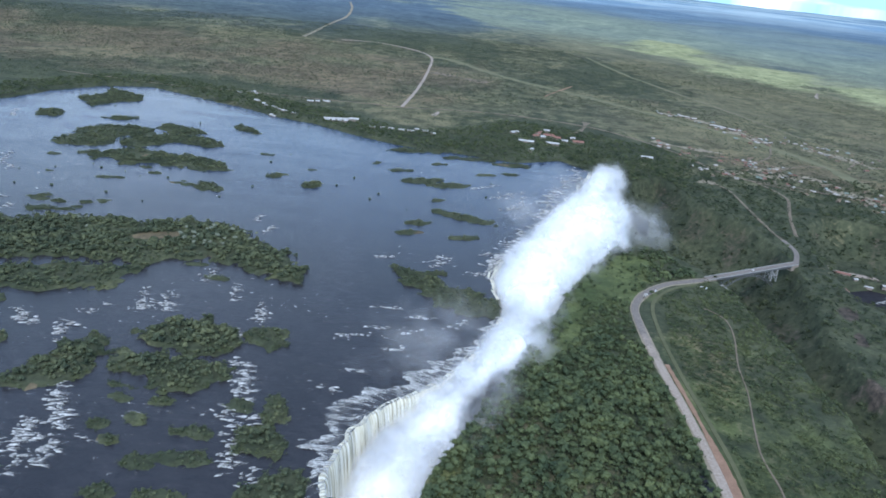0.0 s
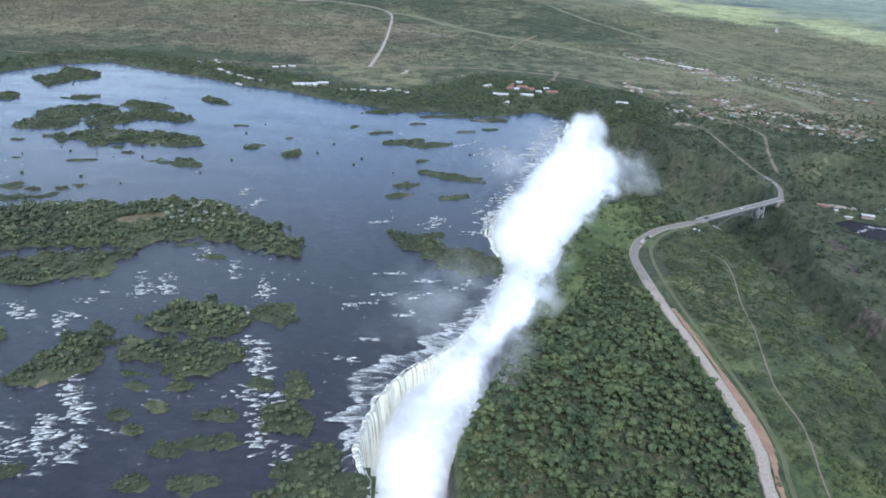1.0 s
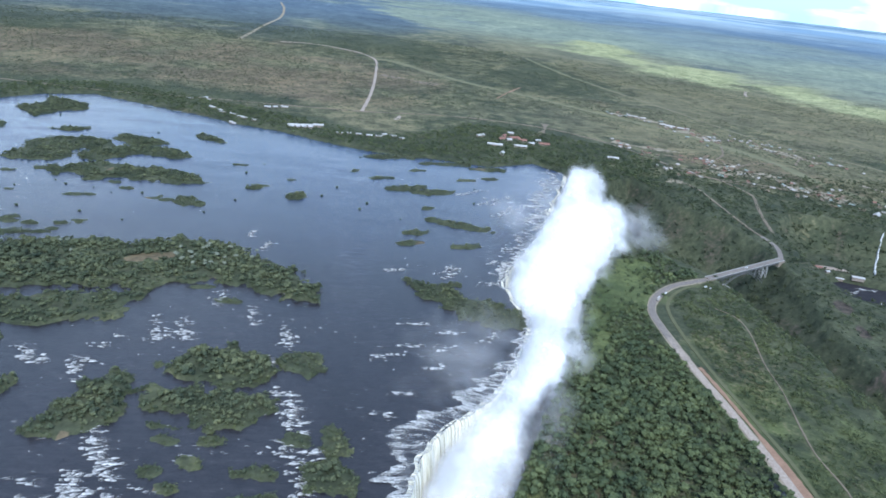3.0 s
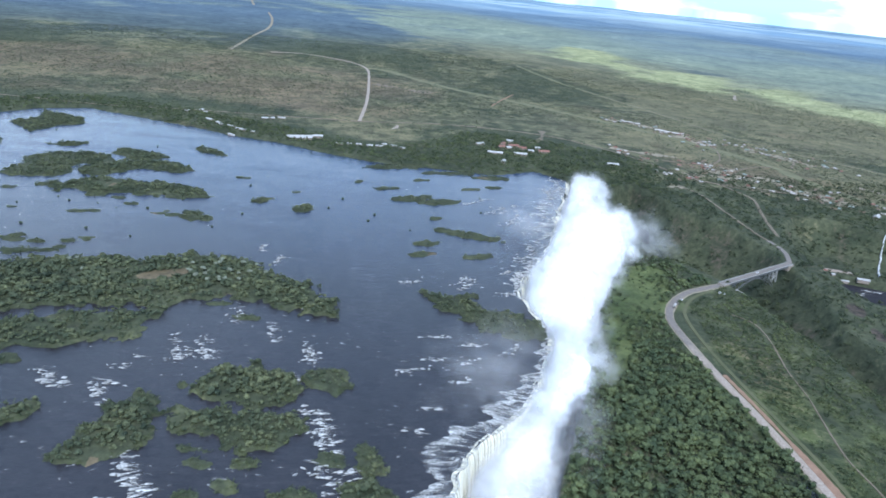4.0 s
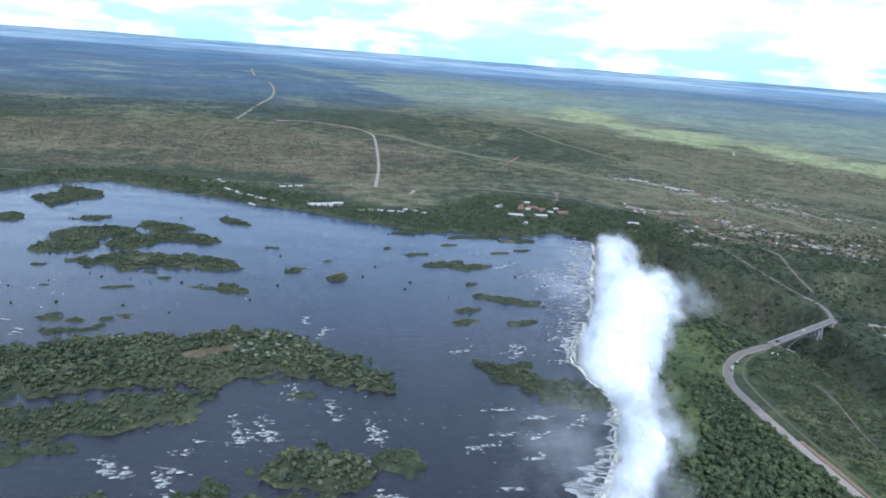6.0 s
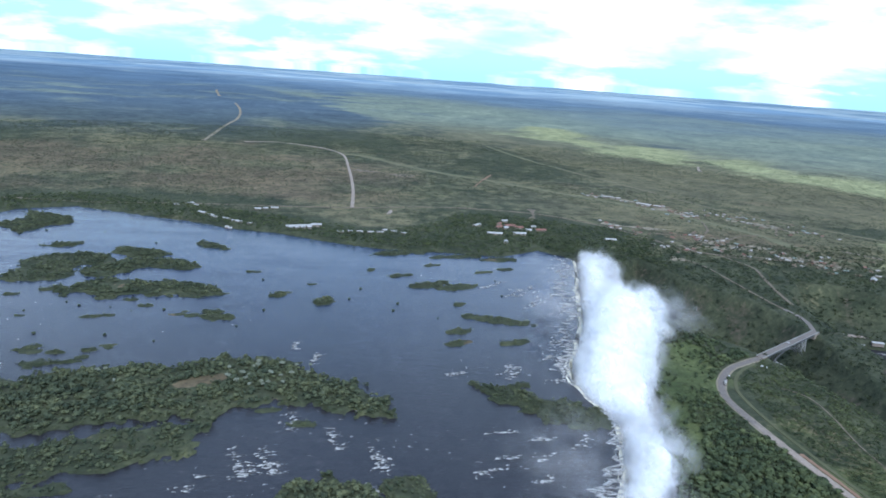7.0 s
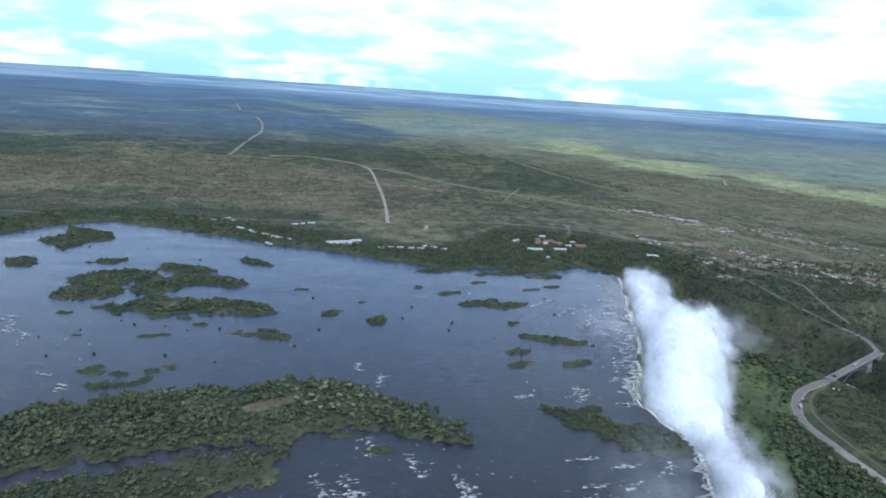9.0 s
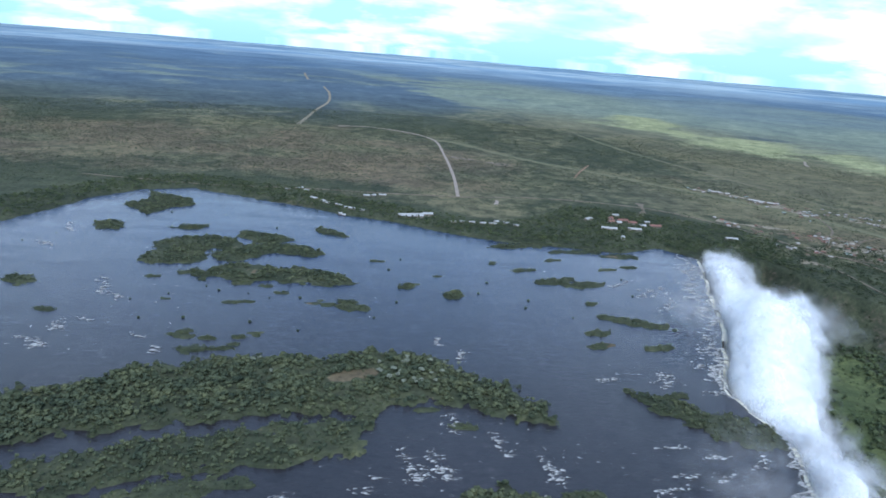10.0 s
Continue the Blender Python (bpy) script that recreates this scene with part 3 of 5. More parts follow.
def smooth_line(points, gap):
    """A smooth line through the points, with a point every gap metres."""
    p = np.array([points[0], *points, points[-1]], float)
    rows = []
    for a, b, c, d in zip(p, p[1:], p[2:], p[3:]):
        for u in np.linspace(0, 1, max(2, int(np.hypot(*(c - b)[:2]) / gap)), endpoint=False):
            rows.append(0.5 * (2 * b + (c - a) * u + (2 * a - 5 * b + 4 * c - d) * u * u + (3 * b - a - 3 * c + d) * u ** 3))
    return np.array(rows + [p[-1]])


def ribbon(name, points, width, mat, label, category, lift=0.5, gap=6, ragged=0.0, shift=0.0):
    line = smooth_line(points, gap)
    side = np.gradient(line, axis=0)
    side = np.stack([-side[:, 1], side[:, 0]], 1) / np.linalg.norm(side, axis=1, keepdims=True)
    rng = np.random.default_rng(len(name) + len(points))
    across = np.array([-0.5, -0.44, 0, 0.44, 0.5])
    s = np.arange(len(line)) * float(gap)
    w = width * (1 + ragged * (1.2 * hash_noise(s, 0 * s, 30, len(name)) + 0.5 * rng.random(len(line)) - 0.85))
    x = line[:, 0, None] + side[:, 0, None] * (across * w[:, None] + shift)
    y = line[:, 1, None] + side[:, 1, None] * (across * w[:, None] + shift)
    z = land(x, y)[0] + lift * np.array([-1.2, 1, 1.15, 1, -1.2])
    me = mesh_from(name, out(x, y, z).reshape(-1, 3), grid_faces(len(line), 5)[:, ::-1], mat)
    return tagged(new(name, me), label, category, kind="structure")


ribbon("road_verge", ROAD, 12, LOT, "pale sandy shoulders of the road", "road verge", 0.25, 4, 0.3)
ribbon("road", ROAD, 8.5, ROAD_SURFACE, "grey tarred road turning to pale sand under repair", "road", 0.55, ragged=0.1)
ribbon("earthworks", ROAD[0:7], 7.0, EARTH, "strip of bare orange earth beside the road", "earthworks", 0.5, 4, 0.8, -7.6)
ribbon("railway_bed", RAIL, 4.5, VERGE, "grassy railway line curving beside the road", "railway", 0.5)
ribbon("footpath", PATH, 1.5, TRACK, "narrow sandy footpath through the scrub", "path", 0.5, 4, 0.5)
ribbon("onward_road", ONWARD, 8, ASPHALT, "grey road climbing from the bridge to the town", "road", 0.8)
ribbon("lane", LANE, 5, TRACK, "narrow dusty lane along the gorge", "road", 0.8, 6, 0.3)
ribbon("upper_road", UPPER, 6, TRACK, "dusty grey road climbing through trees to the town", "road", 0.9, 6, 0.2)
ribbon("bank_road", BANK_ROAD, 8, TRACK, "dusty brown road behind the river bank", "road", 0.6, 10, 0.7)
ribbon("inland_road", INLAND, 9.5, DIRT, "pale sandy road running inland", "road", 0.9, 14, 0.2)
ribbon("far_road", INLAND_FAR, 14, LOT, "pale sandy road over the far hills", "road", 1.2, 24, 0.3)
ribbon("crest_road", [(-956, 5603), (-1040, 6050), (-1113, 6552)], 20, LOT, "pale road over a distant crest", "road", 1.5, 60, 0.3)
POWER_LINE = [(-129, 2708), (-45, 2688), (164, 2387), (334, 2230), (430, 2130), (552, 1985), (678, 1845), (772, 1677), (838, 1527), (850, 1400), (880, 1290), (932, 1226)]
FAR_RAIL = [(560, 3200), (640, 2780), (694, 2600), (767, 2400), (841, 2185), (898, 1963), (953, 1800), (1047, 1664), (1129, 1559), (1200, 1456), (1330, 1250)]
ribbon("power_line_clearing", POWER_LINE, 32, CLEARING, "long mown strip of pale grass through the bush", "clearing", 0.6, 12, 0.7)
ribbon("railway_clearing", FAR_RAIL, 20, CLEARING, "straight grassy clearing along a distant railway", "clearing", 0.6, 12, 0.8)
ribbon("railway_track", FAR_RAIL[2:10], 5, TRACK, "pale line of a distant railway", "railway", 0.9, 12)
ribbon("bush_track", [(254, 2096), (310, 2230), (376, 2365)], 8, EARTH, "short sandy track in the bush", "track", 0.8, 10, 0.5)
ribbon("veld_track", [(1353, 2667), (1380, 2730), (1424, 2808)], 14, DIRT, "short sandy track on the far grassland", "track", 0.8, 10, 0.5)
ribbon("airfield_track", [(956, 1391), (1009, 1315), (1060, 1290), (1160, 1330), (1260, 1420)], 10, DIRT, "pale track curving over open grass", "track", 0.8, 10, 0.3)

ribbon("sandy_patch", [(-60, 1640), (-52, 1665), (-48, 1692)], 9, DIRT, "short sandy patch behind the bank", "track", 0.8, 6, 0.5)
ribbon("bush_ride", [(-176, 2060), (-184, 2100), (-188, 2135)], 7, TRACK, "short pale ride cut in the bush", "track", 0.8, 8, 0.5)
ribbon("bare_patch", [(-98, 2350), (-2, 2295), (84, 2249)], 46, TRACK, "ragged patch of bare brown earth", "clearing", 0.7, 7, 1.2)
ribbon("worn_patch", [(270, 1600), (310, 1680), (330, 1760)], 16, TRACK, "worn brown gap in the bush", "clearing", 0.7, 7, 1.0)

for line, wide in (([(664, 1405), (705, 1396), (742, 1404), (770, 1370)], 26), ([(745, 1310), (790, 1308), (812, 1280), (818, 1225)], 30), ([(640, 1420), (690, 1450), (700, 1480)], 22), ([(560, 1395), (610, 1400), (660, 1385)], 16), ([(470, 1625), (520, 1590), (612, 1560)], 14), ([(735, 1850), (760, 1800), (782, 1735)], 26), ([(600, 2030), (660, 1985), (730, 1900)], 16), ([(870, 1715), (925, 1675), (980, 1570)], 22), ([(480, 1300), (505, 1285)], 14)):
    ribbon("trodden_lot", line, 1.5 * wide, LOT, "ragged pale trodden earth between the houses", "clearing", 0.6, 6, 1.1)
for line in ([(600, 1329), (667, 1300), (745, 1290), (820, 1215)], [(640, 1330), (680, 1420), (760, 1500), (838, 1527)], [(560, 1520), (650, 1500), (720, 1560), (772, 1677)], [(888, 1529), (940, 1600), (980, 1640)]):
    ribbon("town_street", line, 6, TRACK, "dusty brown street of the small town", "road", 0.9, 8, 0.3)

ribbon("earth_bank", [(612, 1024), (630, 1012), (652, 1006), (674, 1000), (682, 990)], 13, DIRT, "bare tan earth bank above the power house", "bank", 0.9, 4, 0.8)

# ---- falling water ----
def lip_line(gap):
    line = smooth_line(LIP[1:], gap)
    s = np.arange(len(line)) * gap
    side = np.gradient(line, axis=0)
    side = np.stack([side[:, 1], -side[:, 0]], 1) / np.linalg.norm(side, axis=1, keepdims=True)
    wave = np.interp(line[:, 1], [500, 700, 800], [6, 5, 11]) * (hash_noise(s, 0 * s, 26, 3) - 0.5) + np.interp(line[:, 1], [500, 700, 800], [4.5, 4, 6]) * (hash_noise(s, 0 * s, 11, 13) - 0.5) + 2.4 * (hash_noise(s, 0 * s, 6, 4) - 0.5) + 0.4 * (hash_noise(s, 0 * s, 3.1, 6) - 0.5)
    return line, side, s, wave


def make_curtain():
    line, side, s, wave = lip_line(0.8)
    fine = 1.3 * (hash_noise(s, 0 * s, 2.7, 8) - 0.5) + 1.6 * (hash_noise(s, 0 * s, 6.2, 10) - 0.5)
    # along the drop: how far out from the lip, and how far down
    fall = np.array([(-5, -0.25), (-2.5, 0.12), (-1, 0.1), (0, -0.5), (1.3, -2.5), (2.3, -7), (3.2, -14), (4.2, -25), (5.4, -42), (7, -62)])
    reach = fall[None, :, 0] + wave[:, None] + fine[:, None] * np.array([0.3, 0.4, 0.5, 0.6, 0.6, 0.6, 0.6, 0.6, 0.6, 0.6])
    x = line[:, 0, None] + side[:, 0, None] * reach
    y = line[:, 1, None] + side[:, 1, None] * reach
    z = fall[None, :, 1] + (0.6 * hash_noise(s, 0 * s, 7, 9) + 0.4 * hash_noise(s, 0 * s, 2.3, 12) - 0.5)[:, None] * np.array([0, 0.3, 0.8, 1.8, 3.0, 2, 0, 0, 0, 0])
    f = grid_faces(len(line), 10)
    run = line[f[:, 0] // 10, 1]
    dry = ((run > 650) & (run < 692)) | ((run > 560) & (hash_noise(s, 0 * s, 15, 14)[f[:, 0] // 10] > np.interp(run, [560, 760, 900], [0.8, 0.8, 0.66])))
    me = mesh_from("curtain", np.stack([x, y, z], -1).reshape(-1, 3), f[~dry], CURTAIN, True)
    give(me, "plan", np.stack([s[:, None] + 0 * z, z, 0 * z], -1).reshape(-1, 3))
    return me


waterfall = tagged(new("waterfall"), "tall white and cream curtain of falling water", "waterfall")
curtain = new("curtain", make_curtain())
curtain.parent = waterfall


def foam_mesh(name, x, y, value, flow, rows, cols):
    """A torn sheet of white water: kept where value is over 0, higher where it is more."""
    z = 0.25 + 1.5 * np.clip(value, 0, 0.8)
    f = grid_faces(rows, cols)
    f = f[value[f].max(1) > -0.5]
    used, index = np.unique(f, return_inverse=True)
    me = mesh_from(name, np.stack([x, y, z], 1)[used], index.reshape(f.shape), FOAM, True)
    give(me, "thick", np.clip(value, -1, 1)[used])
    give(me, "flow", flow[used])
    return me


def make_lip_foam(y0, y1):
    """White water that breaks up on the rocks just above the lip: tufts with bright heads upstream and combed tails to the edge."""
    line, side, s, wave = lip_line(0.9)
    d = np.arange(-1, 56, 1.1)
    keep = (line[:, 1] > y0) & (line[:, 1] < y1)
    reach = np.interp(line[:, 1], [330, 400, 470, 540, 640, 750, 850, 950, 1280], [26, 36, 34, 26, 15, 12, 22, 38, 44])
    reach = np.where(keep, reach, 0.1)[:, None]
    ss, dd = s[:, None] + 0 * d, d + 0 * s[:, None]
    lean = ss + 0.4 * dd + 3.0 * fractal(ss, dd, 13, 24)
    flat = 0 * lean
    own = reach * (0.28 + 0.85 * hash_noise(lean, flat, 9.5, 21) + 0.25 * (hash_noise(lean, flat, 3.1, 25) - 0.5))
    head = np.exp(-((dd - 0.78 * own) / (0.17 * own + 1.4)) ** 2)
    streak = fractal(lean, dd * 0.14, 2.6, 22)
    patch = fractal(ss, dd * 0.7, 20, 23)
    value = -0.2 + 0.5 * head + 0.3 * (1 - dd / own) + 1.3 * (streak - 0.5) + 1.0 * (patch - 0.5) - (0 if y1 < 700 else 0.04)
    value = value - 1.2 * step(dd / own, 0.92, 1.12)
    off = dd - wave[:, None]
    x, y = line[:, 0, None] - side[:, 0, None] * off, line[:, 1, None] - side[:, 1, None] * off
    flow = np.stack([lean, dd, flat], -1).reshape(-1, 3)
    return foam_mesh("lip_foam", x.ravel(), y.ravel(), value.ravel(), flow, len(s), len(d))


for y0, y1 in ((200, 655), (742, 1300)):
    lip_foam = new("lip_foam", make_lip_foam(y0, y1))
    lip_foam.parent = waterfall
    lip_foam["label"] = "ragged white foam fans above the lip"

def rapid(x0, y0, length, width, heading, level=0.0):
    """A chain of broken white crests, each bright along its front with streaks trailing from it."""
    rng = np.random.default_rng(int(abs(x0 * 3 + y0 * 11)))
    along = np.array((math.cos(radians(heading)), math.sin(radians(heading))))
    steep = abs(along[1]) > 0.5
    n = max(3, int((length if steep else 0.8 * length) / 1.9))
    us, vs = np.linspace(-1, 1, 11), np.linspace(-0.12, 1, 10)
    u, v = (a.ravel() for a in np.meshgrid(us, vs))
    xs, ys, values, flows, faces = [], [], [], [], []
    for k in range(n):
        c = np.array((x0, y0)) + along * length * ((k + 0.5) / n - 0.5 + 0.06 * rng.normal()) + rng.normal(size=2) * width * ((0.3, 0.1) if steep else (0.2, 0.24))
        half, trail = (1.3 + 0.22 * width * rng.random() ** 1.8) * (0.5 + 0.7 * rng.random()), 4 + 11 * rng.random() ** 1.3
        turn, sweep, bow = radians(78 + rng.normal() * 14), radians(6 + rng.normal() * 12), 1.5 + 3.5 * rng.random()
        across, back = np.array((math.cos(turn), math.sin(turn))), np.array((math.cos(sweep), math.sin(sweep)))
        wave = 1.6 * (fractal(u * half + 40 * k, 0 * u, 3.5, 71) - 0.5)
        q = c + np.outer(u * half, across) + np.outer(v * trail + bow * u * u + wave, back)
        streak = fractal(u * half + 31 * k + 1.5 * v * v, v * trail * 0.3, 1.5, 72)
        value = 0.55 - 0.78 * np.sqrt(np.clip(v, 0, 1)) - 5.5 * np.clip(-v, 0, 1) + 2.0 * (streak - 0.5) - 0.16 * rng.random() - 0.7 * step(np.abs(u), 0.5, 1.0) - 0.5 * step(v, 0.75, 1.0)
        xs.append(q[:, 0])
        ys.append(q[:, 1])
        values.append(value)
        flows.append(np.stack([u * half + 31 * k, v * trail, 0 * u], 1))
        faces.append(grid_faces(len(vs), len(us)) + k * len(u))
    x, y, value = np.concatenate(xs), np.concatenate(ys), np.concatenate(values)
    z = level + 0.2 + 0.9 * np.clip(value, 0, 0.7) + 0.012 * (np.arange(len(x)) // len(u))
    me = mesh_from("rapid", np.stack([x, y, z], 1), np.concatenate(faces), FOAM, True)
    give(me, "thick", np.clip(value, -1, 1))
    give(me, "flow", np.concatenate(flows))
    tagged(new("rapid", me), "broken white crests of a river rapid", "rapid", "rapids", "stuff")


for place in ((-256, 682, 40, 11, 104), (-298, 606, 50, 12, 109), (-273, 609, 46, 10, 107), (-217, 644, 42, 10, 102), (-389, 556, 31, 16, 124), (-342, 533, 37, 12, 116), (-336, 571, 19, 9, 175), (-326, 590, 14, 8, 172), (-177, 602, 38, 14, 100)):
    rapid(*place)
for place in ((-158, 489, 46, 13, 99), (-166, 512, 20, 14, 176), (-158, 439, 22, 16, 173), (-140, 405, 45, 9, 99), (-291, 439, 41, 17, 117), (-277, 415, 30, 14, 120), (-290, 397, 32, 14, 119), (-267, 385, 26, 16, 138), (-246, 394, 11, 7, 164), (-321, 399, 20, 10, 159), (-305, 375, 30, 16, 130), (-325, 350, 34, 18, 125)):
    rapid(*place)
for place in ((-82, 579, 31, 18, 10), (-70, 520, 19, 12, 11), (-25, 598, 25, 12, 11), (-40, 560, 24, 10, 20), (-89, 487, 22, 12, 6), (-7, 787, 26, 14, 76), (41, 753, 28, 13, 15), (-54, 644, 35, 7, 7), (-20, 630, 26, 8, 10), (-72, 777, 27, 8, 11), (20, 620, 24, 12, 30), (-60, 600, 24, 6, 5)):
    rapid(*place)
for place in ((-697, 821, 42, 24, 138), (-851, 1284, 57, 10, 114), (-845, 1180, 35, 20, 148), (-691, 1004, 68, 12, 112), (-659, 965, 25, 10, 115), (-692, 868, 35, 18, 126), (-669, 888, 15, 10, 133), (-595, 846, 18, 9, 174), (-569, 811, 22, 9, 112), (-256, 863, 24, 6, 85), (-232, 826, 30, 8, 82)):
    rapid(*place)
for place in ((94, 1078, 65, 30, 47), (111, 1031, 76, 30, 46), (150, 1010, 79, 30, 58), (96, 888, 82, 20, 60), (67, 806, 60, 20, 60), (-4, 779, 38, 12, 62), (53, 819, 19, 9, 43), (60, 1120, 60, 12, 40), (190, 1150, 70, 30, 62), (215, 1230, 60, 28, 65), (235, 1290, 40, 24, 20)):
    rapid(*place)


for place in ((-172, 509, 22, 15, 100), (-161, 489, 22, 15, 100), (-153, 465, 22, 15, 100), (-154, 433, 22, 15, 100), (-142, 407, 22, 15, 100), (-140, 383, 22, 15, 100), (-120, 373, 22, 15, 100), (-135, 431, 22, 15, 100), (-186, 558, 22, 15, 100), (-175, 601, 22, 15, 100), (-290, 436, 22, 15, 100), (-273, 412, 22, 15, 100), (-291, 402, 22, 15, 100), (-286, 385, 22, 15, 100), (-263, 370, 22, 15, 100), (-279, 365, 22, 15, 100), (-294, 372, 22, 15, 100), (-381, 546, 22, 15, 100), (-297, 597, 22, 15, 100), (-271, 599, 22, 15, 100), (-340, 539, 22, 15, 100)):
    rapid(*place)

rapid(654, 934, 34, 10, 18, -56.8)
rapid(684, 948, 30, 8, -10, -56.8)
rapid(664, 892, 26, 8, 25, -56.8)


def flecks(places):
    """Small broken crests strewn over the river: centre, spread along and across, heading and number of each patch."""
    rng = np.random.default_rng(44)
    us, vs = np.linspace(-1, 1, 9), np.linspace(-0.15, 1, 5)
    u, v = (a.ravel() for a in np.meshgrid(us, vs))
    at, values, flows, faces = [], [], [], []
    for x0, y0, length, width, heading, n in places:
        c, s = math.cos(radians(heading)), math.sin(radians(heading))
        for k in range(n):
            p, q = rng.normal(size=2) * (length / 4, width / 4)
            half, trail, turn = 0.9 + 1.8 * rng.random() ** 2, 2 + 6 * rng.random(), radians(rng.normal() * 16 + 8)
            across, back = np.array((-math.sin(turn), math.cos(turn))), np.array((math.cos(turn), math.sin(turn)))
            m = np.array((x0 + p * c - q * s, y0 + p * s + q * c)) + np.outer(u * half, across) + np.outer(v * trail + 0.8 * u * u, back)
            value = 0.08 - 0.5 * np.clip(v, 0, 1) - 4 * np.clip(-v, 0, 1) + 1.8 * (fractal(u * half + 13 * len(at), v * trail * 0.4, 1.6, 76) - 0.5) - 0.8 * step(np.abs(u), 0.4, 1.0) - 0.1 * rng.random()
            faces.append(grid_faces(len(vs), len(us)) + len(at) * len(u))
            at.append(np.column_stack([m, 0.15 + 0.5 * np.clip(value, 0, 0.6) + 0.002 * (len(at) % 40)]))
            values.append(value)
            flows.append(np.stack([u * half + 13 * len(at), v * trail, 0 * u], 1))
    me = mesh_from("foam_fleck", np.concatenate(at), np.concatenate(faces), FOAM, True)
    give(me, "thick", np.clip(np.concatenate(values), -1, 1))
    give(me, "flow", np.concatenate(flows))
    tagged(new("foam_fleck", me), "small white flecks of foam strewn over the river", "foam", kind="stuff")


flecks([(150, 1080, 420, 90, 66, 170), (70, 860, 220, 90, 62, 90), (-20, 600, 180, 150, 60, 130), (-90, 480, 160, 90, 70, 60), (-30, 790, 120, 60, 20, 40), (-300, 580, 260, 160, 20, 110), (-210, 430, 200, 140, 60, 150), (-330, 420, 200, 160, 60, 90), (-640, 900, 300, 240, 30, 130), (-760, 1200, 300, 240, 60, 90), (-380, 940, 240, 160, 10, 50), (-150, 640, 60, 160, 80, 50), (-250, 680, 200, 60, 0, 40), (30, 1200, 260, 120, 20, 60)])

# ---- spray ----
def spray_shell(grow=0.0, seed=0):
    """A skin of the spray: sections across the chasm, swollen and folded like a cloud, and pushed out by grow metres."""
    ys = np.arange(338, 1296, 4.0)
    turns = np.linspace(0, math.pi, 49)
    at = lambda table: np.interp(ys, table[0::2], table[1::2])
    lx = np.interp(ys, [p[1] for p in LIP], [p[0] for p in LIP])
    rx = np.interp(ys, [p[1] for p in RIM], [p[0] for p in RIM])
    top = at([338, -56, 352, -46, 372, -36, 430, -17, 500, -5, 545, 6, 580, 14, 620, 6, 680, 8, 740, 22, 820, 36, 880, 49, 940, 49, 985, 34, 1030, 16, 1070, 10, 1110, 13, 1180, 18, 1240, 16, 1275, 8, 1296, -8])
    low = lx + at([338, 5, 430, 6, 500, 5, 560, 4, 620, 4, 700, 3, 760, 5, 850, 9, 1000, 11, 1296, 11])
    high = rx + at([338, -6, 500, -4, 545, 6, 580, 12, 615, 0, 680, -3, 740, 0, 800, 4, 880, 10, 950, 8, 1000, -14, 1040, -24, 1090, -14, 1130, -6, 1240, -4, 1296, -12])
    low = low - grow * at([338, 0.2, 480, 0.3, 600, 0.5, 1296, 0.45])
    high, top = high + grow * at([338, 0.7, 500, 0.7, 560, 1, 1296, 1]), top + 0.9 * grow
    mid, half = (low + high) / 2, (high - low) / 2
    c, s = np.cos(turns), np.sin(turns)
    x = mid[:, None] - half[:, None] * np.sign(c) * np.abs(c) ** 0.62
    z = -60 + (top[:, None] + 60) * s ** 0.55
    x = x + np.maximum(z, 0) * 0.14
    y = ys[:, None] + 0 * x
    p = np.stack([x, y, z], -1).reshape(-1, 3)
    push = np.empty_like(p)
    shift = Vector((seed * 3.1, seed * 1.7, -seed * 2.3))
    for k, q in enumerate(p):
        v = Vector(q) + shift
        push[k] = noise.noise_vector(v * 0.02) * 7.5 + noise.noise_vector(v * 0.045) * 2.6 + noise.noise_vector(v * 0.11) * 0.4
    tame = np.clip((p[:, 2] + 62) / 40, 0.25, 1)
    push[:, 0] *= np.where(p[:, 2] < 4, 0.4, 1) * np.where(np.tile(np.arange(len(turns)) < 20, len(ys)), 0.55, 1)
    p = p + push * tame[:, None]
    return p, grid_faces(len(ys), len(turns))


def puffs_mesh(name, at, radius, dense, rng):
    """Soft puffs: dished fans that thin out from the middle to the rim."""
    n, k = len(at), 12
    turn = np.linspace(0, 2 * math.pi, k, endpoint=False)
    face = np.array((0.15, -0.62, 0.62)) + rng.normal(size=(n, 3)) * 0.3
    face /= np.linalg.norm(face, axis=1, keepdims=True)
    u = np.cross(face, rng.normal(size=(n, 3)))
    u /= np.linalg.norm(u, axis=1, keepdims=True)
    v = np.cross(face, u)
    r = radius[:, None] * (0.8 + 0.4 * rng.random((n, k)))
    spoke = u[:, None] * np.cos(turn)[:, None] + v[:, None] * np.sin(turn)[:, None]
    rim = at[:, None] + spoke * r[..., None] - face[:, None] * 0.35 * radius[:, None, None]
    half = at[:, None] + spoke * 0.5 * r[..., None] - face[:, None] * 0.1 * radius[:, None, None]
    verts = np.concatenate([at[:, None], half, rim], 1)
    a, b = np.arange(k), (np.arange(k) + 1) % k
    fan = np.concatenate([np.stack([0 * a, 1 + a, 1 + b], 1), np.stack([1 + a, 1 + k + a, 1 + k + b], 1), np.stack([1 + a, 1 + k + b, 1 + b], 1)])
    faces = (np.arange(n)[:, None, None] * (2 * k + 1) + fan[None]).reshape(-1, 3)
    me = mesh_from(name, verts.reshape(-1, 3), faces, MIST, True)
    thick = np.concatenate([np.ones((n, 1)), np.full((n, k), 0.55), np.zeros((n, k))], 1) * dense[:, None]
    give(me, "thick", thick.ravel())
    return me


